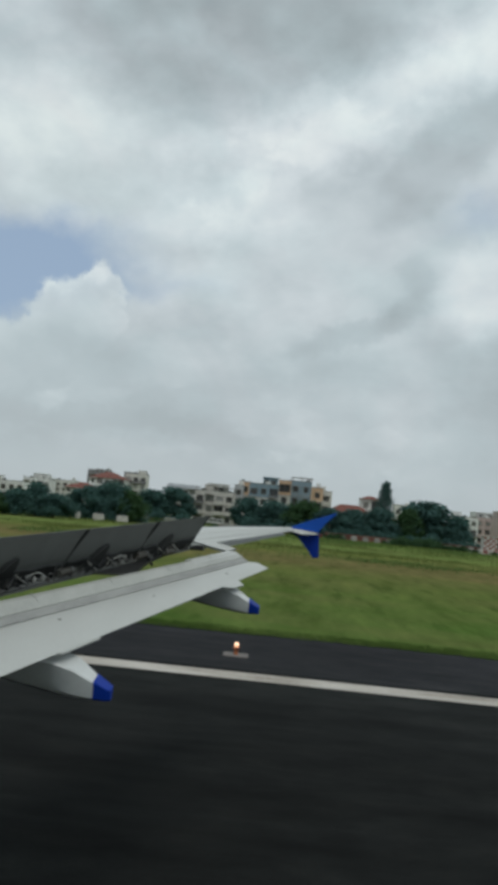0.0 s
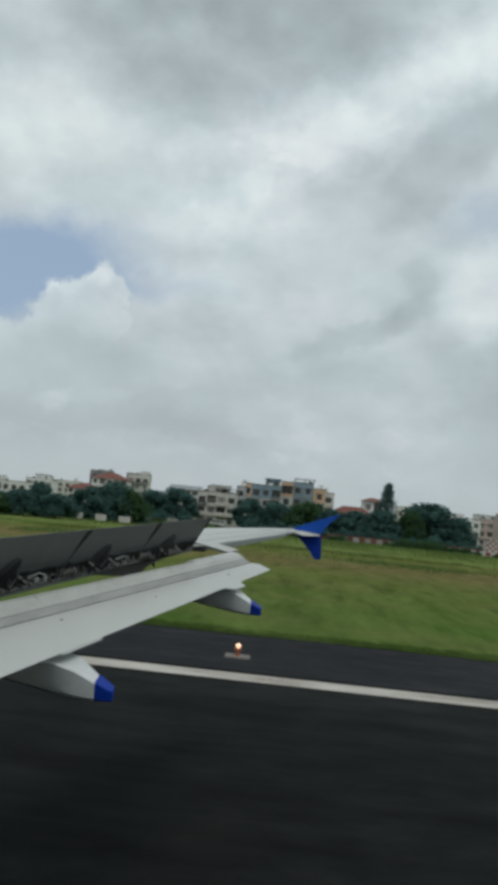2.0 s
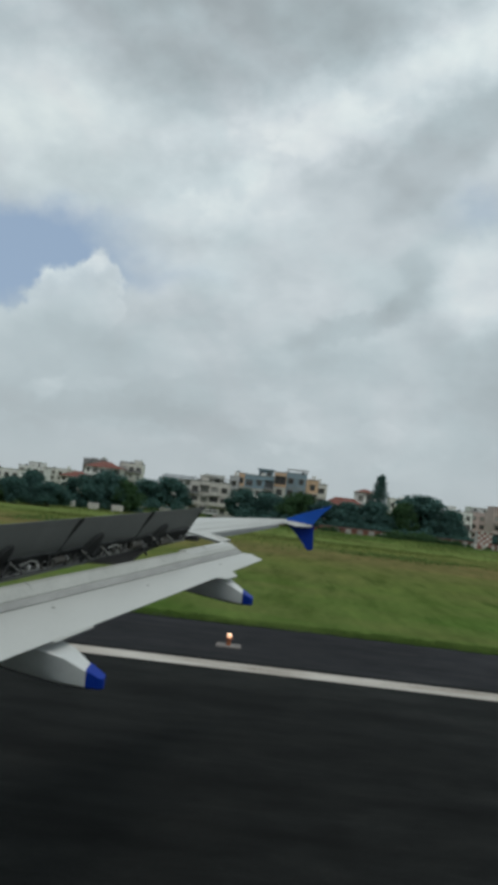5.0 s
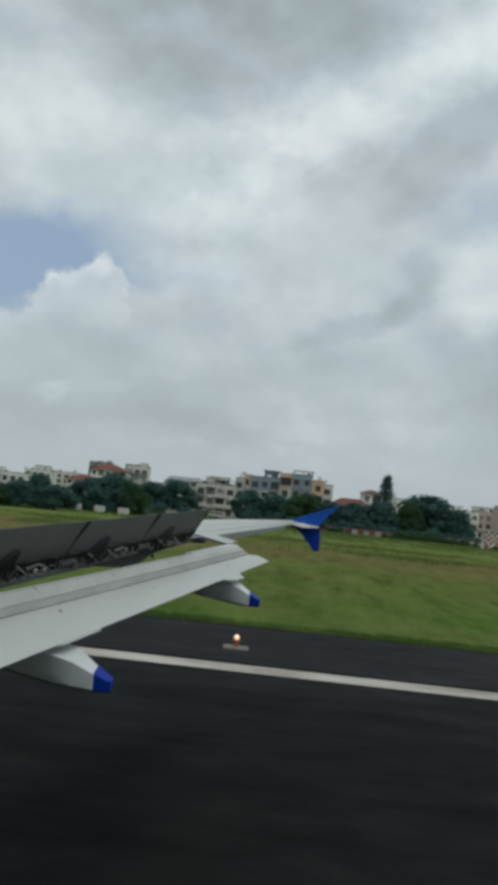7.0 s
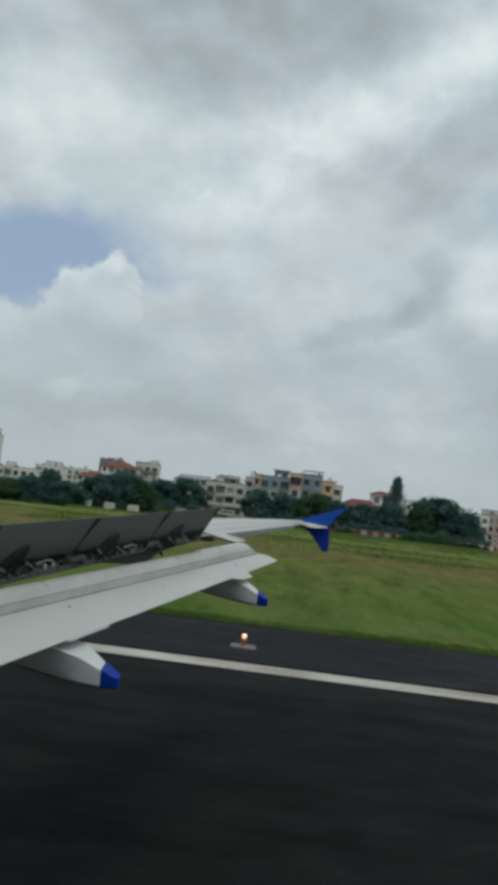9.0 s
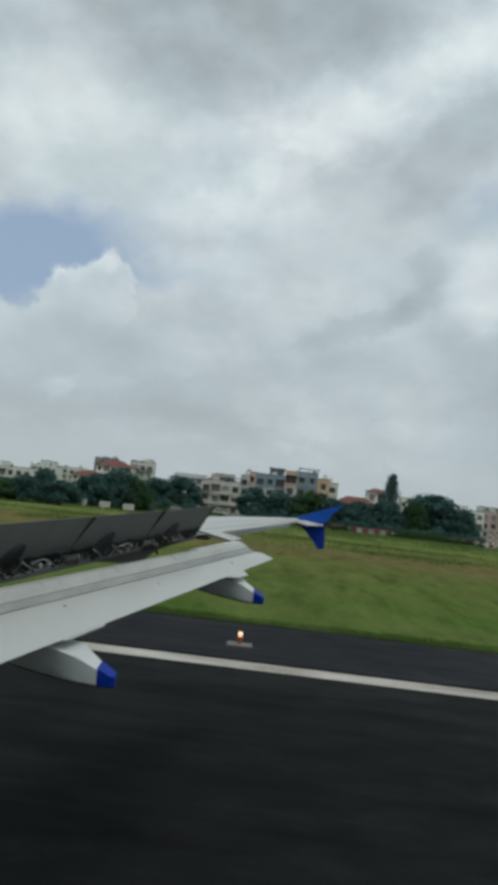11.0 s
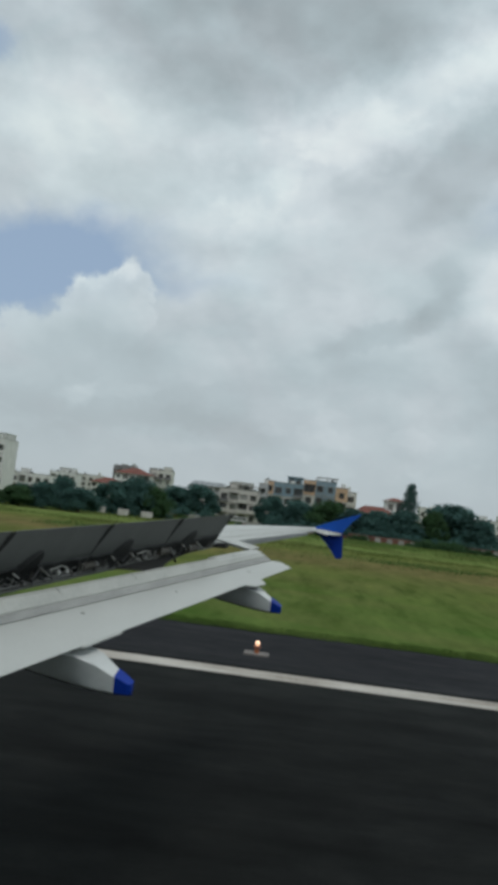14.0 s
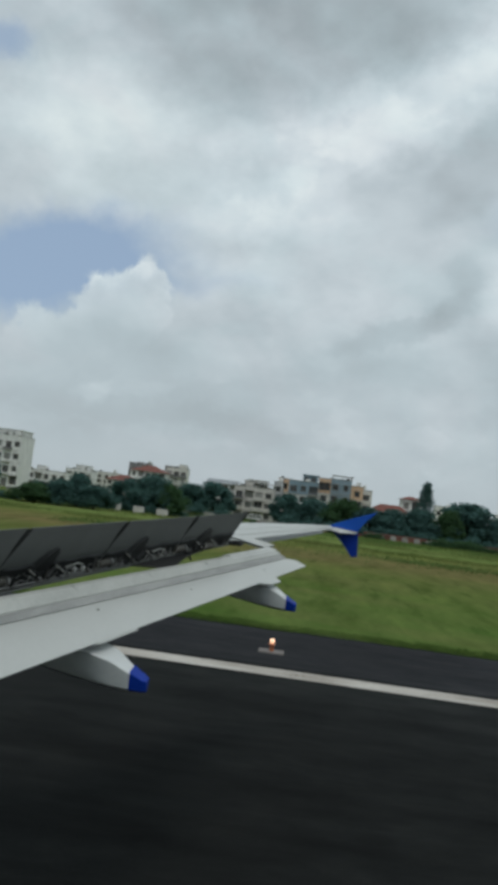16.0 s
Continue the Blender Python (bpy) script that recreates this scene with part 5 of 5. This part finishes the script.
def grass_row(x0, x1, y0, width, count, tall, wide, seed, label, material=None):
    """A strip of taller grass running roughly along the runway."""
    rng = np.random.RandomState(seed)
    x = x0 + (x1 - x0) * rng.rand(count)
    y = y0 + 1.4 * np.sin(x * 0.11 + seed) + 0.5 * np.sin(x * 0.47) + 2.0 * np.sin(x * 0.041 + 2 * seed) + rng.normal(size=count) * width
    gaps = np.sin(x * 0.21 + 2 * np.sin(x * 0.07 + seed)) + 0.7 * np.sin(x * 0.093 + y * 0.31) + 0.6 * np.sin(x * 0.57 - y * 0.7 + 1.9 * np.sin(x * 0.033))
    keep = rng.rand(count) < np.clip(0.45 + 0.45 * gaps, 0.03, 1)
    x, y = x[keep], y[keep]
    n = len(x)
    a = rng.rand(n) * 2 * np.pi
    h = tall * (0.4 + 0.8 * rng.rand(n))
    lean = rng.normal(size=(n, 2)) * h[:, None] * 0.5
    low = np.full(n, -0.06)
    vs = np.stack((np.stack((x - wide * np.cos(a), y - wide * np.sin(a), low), 1), np.stack((x + wide * np.cos(a), y + wide * np.sin(a), low), 1), np.stack((x + lean[:, 0], y + lean[:, 1], h), 1)), 1)
    me = bpy.data.meshes.new("tall_grass")
    me.from_pydata(vs.reshape(-1, 3).tolist(), [], np.arange(n * 3).reshape(n, 3).tolist())
    me.materials.append(material or BLADES)
    return tagged(new("tall_grass", me), label, "grass", kind="stuff")


SOIL = surface("dark_soil", (0.035, 0.030, 0.020), 0.95, vary=0.4, scale=1.5, grain=12, bump=0.4)
slab("verge_soil", -900, 900, 31.4, 31.75, -0.2, -0.02, SOIL, "narrow dark soil edge between shoulder and grass", "soil")
grass_row(-30, 75, 97, 4.2, 12000, 0.28, 0.06, 4, "loose strip of taller green grass in the field", RANK_GRASS)
grass_row(-75, 75, 150, 7.0, 16000, 0.40, 0.08, 5, "uneven strip of tall fresh grass")
grass_row(-80, 75, 178, 4.5, 20000, 0.42, 0.09, 6, "tall weedy grass before the boundary wall")
grass_row(-70, 75, 120, 5.0, 16000, 0.30, 0.06, 9, "loose drifts of tall pale grass")
grass_row(-20, 60, 168, 7.0, 9000, 0.5, 0.10, 10, "rank green weeds far out in the field", RANK_GRASS)
grass_row(-80, -14, 187, 1.8, 16000, 0.9, 0.12, 7, "ragged tall grass along the foot of the trees")

# ---- chequered marker hut on the field's edge ----
HUT_WHITE = surface("white_hut_paint", (0.58, 0.56, 0.52), 0.8, vary=0.25, scale=1, grain=8)
HUT_RED = surface("faded_red_hut_paint", (0.26, 0.075, 0.065), 0.8, vary=0.3, scale=1, grain=8)


def marker_hut(x, y):
    o = thing("marker_hut", (x, y, 0), "small hut painted in red and white chequers", "hut")
    bm = bmesh.new()
    block(bm, x - 2.3, x + 2.3, y - 0.3, y + 3.0, -0.1, 1.0)
    part("plinth", bm, HUT_WHITE, o, "whitewashed plinth")
    bm = bmesh.new()
    block(bm, x - 1.6, x + 1.6, y, y + 2.6, 1.0, 3.9)
    part("wall", bm, HUT_WHITE, o)
    bm = bmesh.new()
    block(bm, x - 1.75, x + 1.75, y - 0.15, y + 2.75, 3.9, 4.05)
    part("roof", bm, HUT_WHITE, o, "flat white roof slab")
    bm = bmesh.new()
    block(bm, -0.30, 0.30, -0.02, 0.0, -0.28, 0.28)
    tile = shared("chequer", bm, HUT_RED)
    for i in range(5):
        for j in range(5):
            if (i + j) % 2 == 0:
                put("chequer", tile, o, x - 1.28 + 0.64 * i, y - 0.001, 1.3 + 0.58 * j)
    bm = bmesh.new()
    block(bm, -0.55, 0.55, -0.02, 0.0, -0.4, 0.4)
    low = shared("base_panel", bm, HUT_RED)
    for i in range(2):
        put("base_panel", low, o, x - 1.1 + 2.2 * i, y - 0.301, 0.5)


marker_hut(49.5, 187.5)

# ---- three whitewashed concrete blocks in the grass before the trees ----
bm = bmesh.new()
block(bm, -1.25, 1.25, -0.5, 0.5, -0.1, 1.25)
soften(bm, 0.08)
BLOCK_MESH = shared("marker_block", bm, HUT_WHITE)
for bx, by, bs in ((-38.7, 157.5, 1.0), (-34.0, 158.5, 0.82), (-29.5, 159.5, 0.87)):
    mb = tagged(new("marker_block", BLOCK_MESH), "whitewashed concrete block standing in tall grass", "concrete block", "marker blocks in the grass")
    mb.matrix_world = pose(bx, by, 0, 0, 0, 3) @ Matrix.Diagonal((bs, 1, 1, 1))

# ---- two parked lorries behind the wall ----
CARGO_ORANGE = surface("orange_lorry_body", (0.50, 0.17, 0.05), 0.6, vary=0.3, scale=1.5, grain=10)
CARGO_GREEN = surface("green_lorry_body", (0.05, 0.25, 0.16), 0.6, vary=0.3, scale=1.5, grain=10)


def lorry(x, y, paint, label):
    o = thing("lorry", (x, y, 0), label, "lorry")
    bm = bmesh.new()
    block(bm, x - 2.6, x + 1.9, y, y + 2.2, 0.9, 2.9)
    soften(bm, 0.05)
    part("cargo_body", bm, paint, o)
    bm = bmesh.new()
    prof = [(2.0, 0.6), (2.0, 2.6), (3.0, 2.6), (3.5, 1.7), (3.6, 0.6)]
    loft(bm, [[(x + a, y + 0.1, b) for a, b in prof], [(x + a, y + 2.1, b) for a, b in prof]])
    part("cab", bm, VAN_WHITE, o, "pale lorry cab")
    bm = bmesh.new()
    block(bm, x - 2.5, x + 3.4, y + 0.4, y + 1.8, 0.55, 0.88)
    part("chassis", bm, TYRE, o)
    for a in (-1.9, -0.8, 2.7):
        for b in (0.0, 1.9):
            bm = bmesh.new()
            tube(bm, [(x + a, y + b, 0.5), (x + a, y + b + 0.3, 0.5)], 0.5, 14)
            part("wheel", bm, TYRE, o)


lorry(58, 195, CARGO_ORANGE, "orange lorry parked behind the boundary wall")
lorry(66, 195.5, CARGO_GREEN, "green lorry parked behind the boundary wall")

# ---- weeds and bushes in front of the boundary wall ----
bush_rng = random.Random(8)
BUSH = thing("bush", (43, 186, 0), "low green bush growing by the boundary wall", "bush", "bushes by the wall")
bush_crown = new("foliage", leaf_mesh("bush_foliage", [(0, 0, 0.5, 0.8), (0.9, 0.2, 0.45, 0.7), (-0.9, -0.1, 0.5, 0.75), (0.3, 0.3, 0.9, 0.6)], 120, 0.8, 0.16, 5, LEAF_LIGHT))
bush_crown.parent = BUSH
for i in range(70):
    bx = bush_rng.uniform(-120, 120) if i > 24 else bush_rng.uniform(28, 43)
    by = bush_rng.uniform(181, 190.5)
    s = bush_rng.uniform(0.5, 1.2) * (1.35 if i <= 24 else 0.8)
    copy_thing(BUSH, pose(bx, by, 0, 0, 0, bush_rng.random() * 360) @ Matrix.Diagonal((1.5 * s, s, s, 1)))

# ---- dark scrub growing behind the boundary wall ----
scrub_crown = new("foliage", leaf_mesh("scrub_foliage", [(0, 0, 0.8, 1.1), (1.3, 0.2, 0.7, 1.0), (-1.3, -0.1, 0.8, 1.1), (0.4, 0.3, 1.5, 0.9)], 220, 0.9, 0.2, 15, LEAF))
SCRUB = thing("shrub", (-70, 196.5, 0), "dark green shrub below the trees", "bush", "shrubs below the trees")
scrub_crown.parent = SCRUB
for i in range(1, 62):
    sx = -74 + 2.35 * i + bush_rng.uniform(-0.8, 0.8)
    if not -21 < sx < -8:
        k = bush_rng.uniform(0.8, 1.35)
        copy_thing(SCRUB, pose(sx, 195.5 + bush_rng.uniform(-0.8, 3.5), 0, 0, 0, bush_rng.random() * 360) @ Matrix.Diagonal((k, k, k * bush_rng.uniform(0.7, 1.3), 1)))
for i in range(15):
    k = bush_rng.uniform(0.6, 1.0)
    copy_thing(SCRUB, pose(-56 + 2.1 * i + bush_rng.uniform(-0.6, 0.6), 142.5 + 1.75 * i + bush_rng.uniform(0, 2), 0, 0, 0, bush_rng.random() * 360) @ Matrix.Diagonal((k, k, k * bush_rng.uniform(0.6, 1.1), 1)))
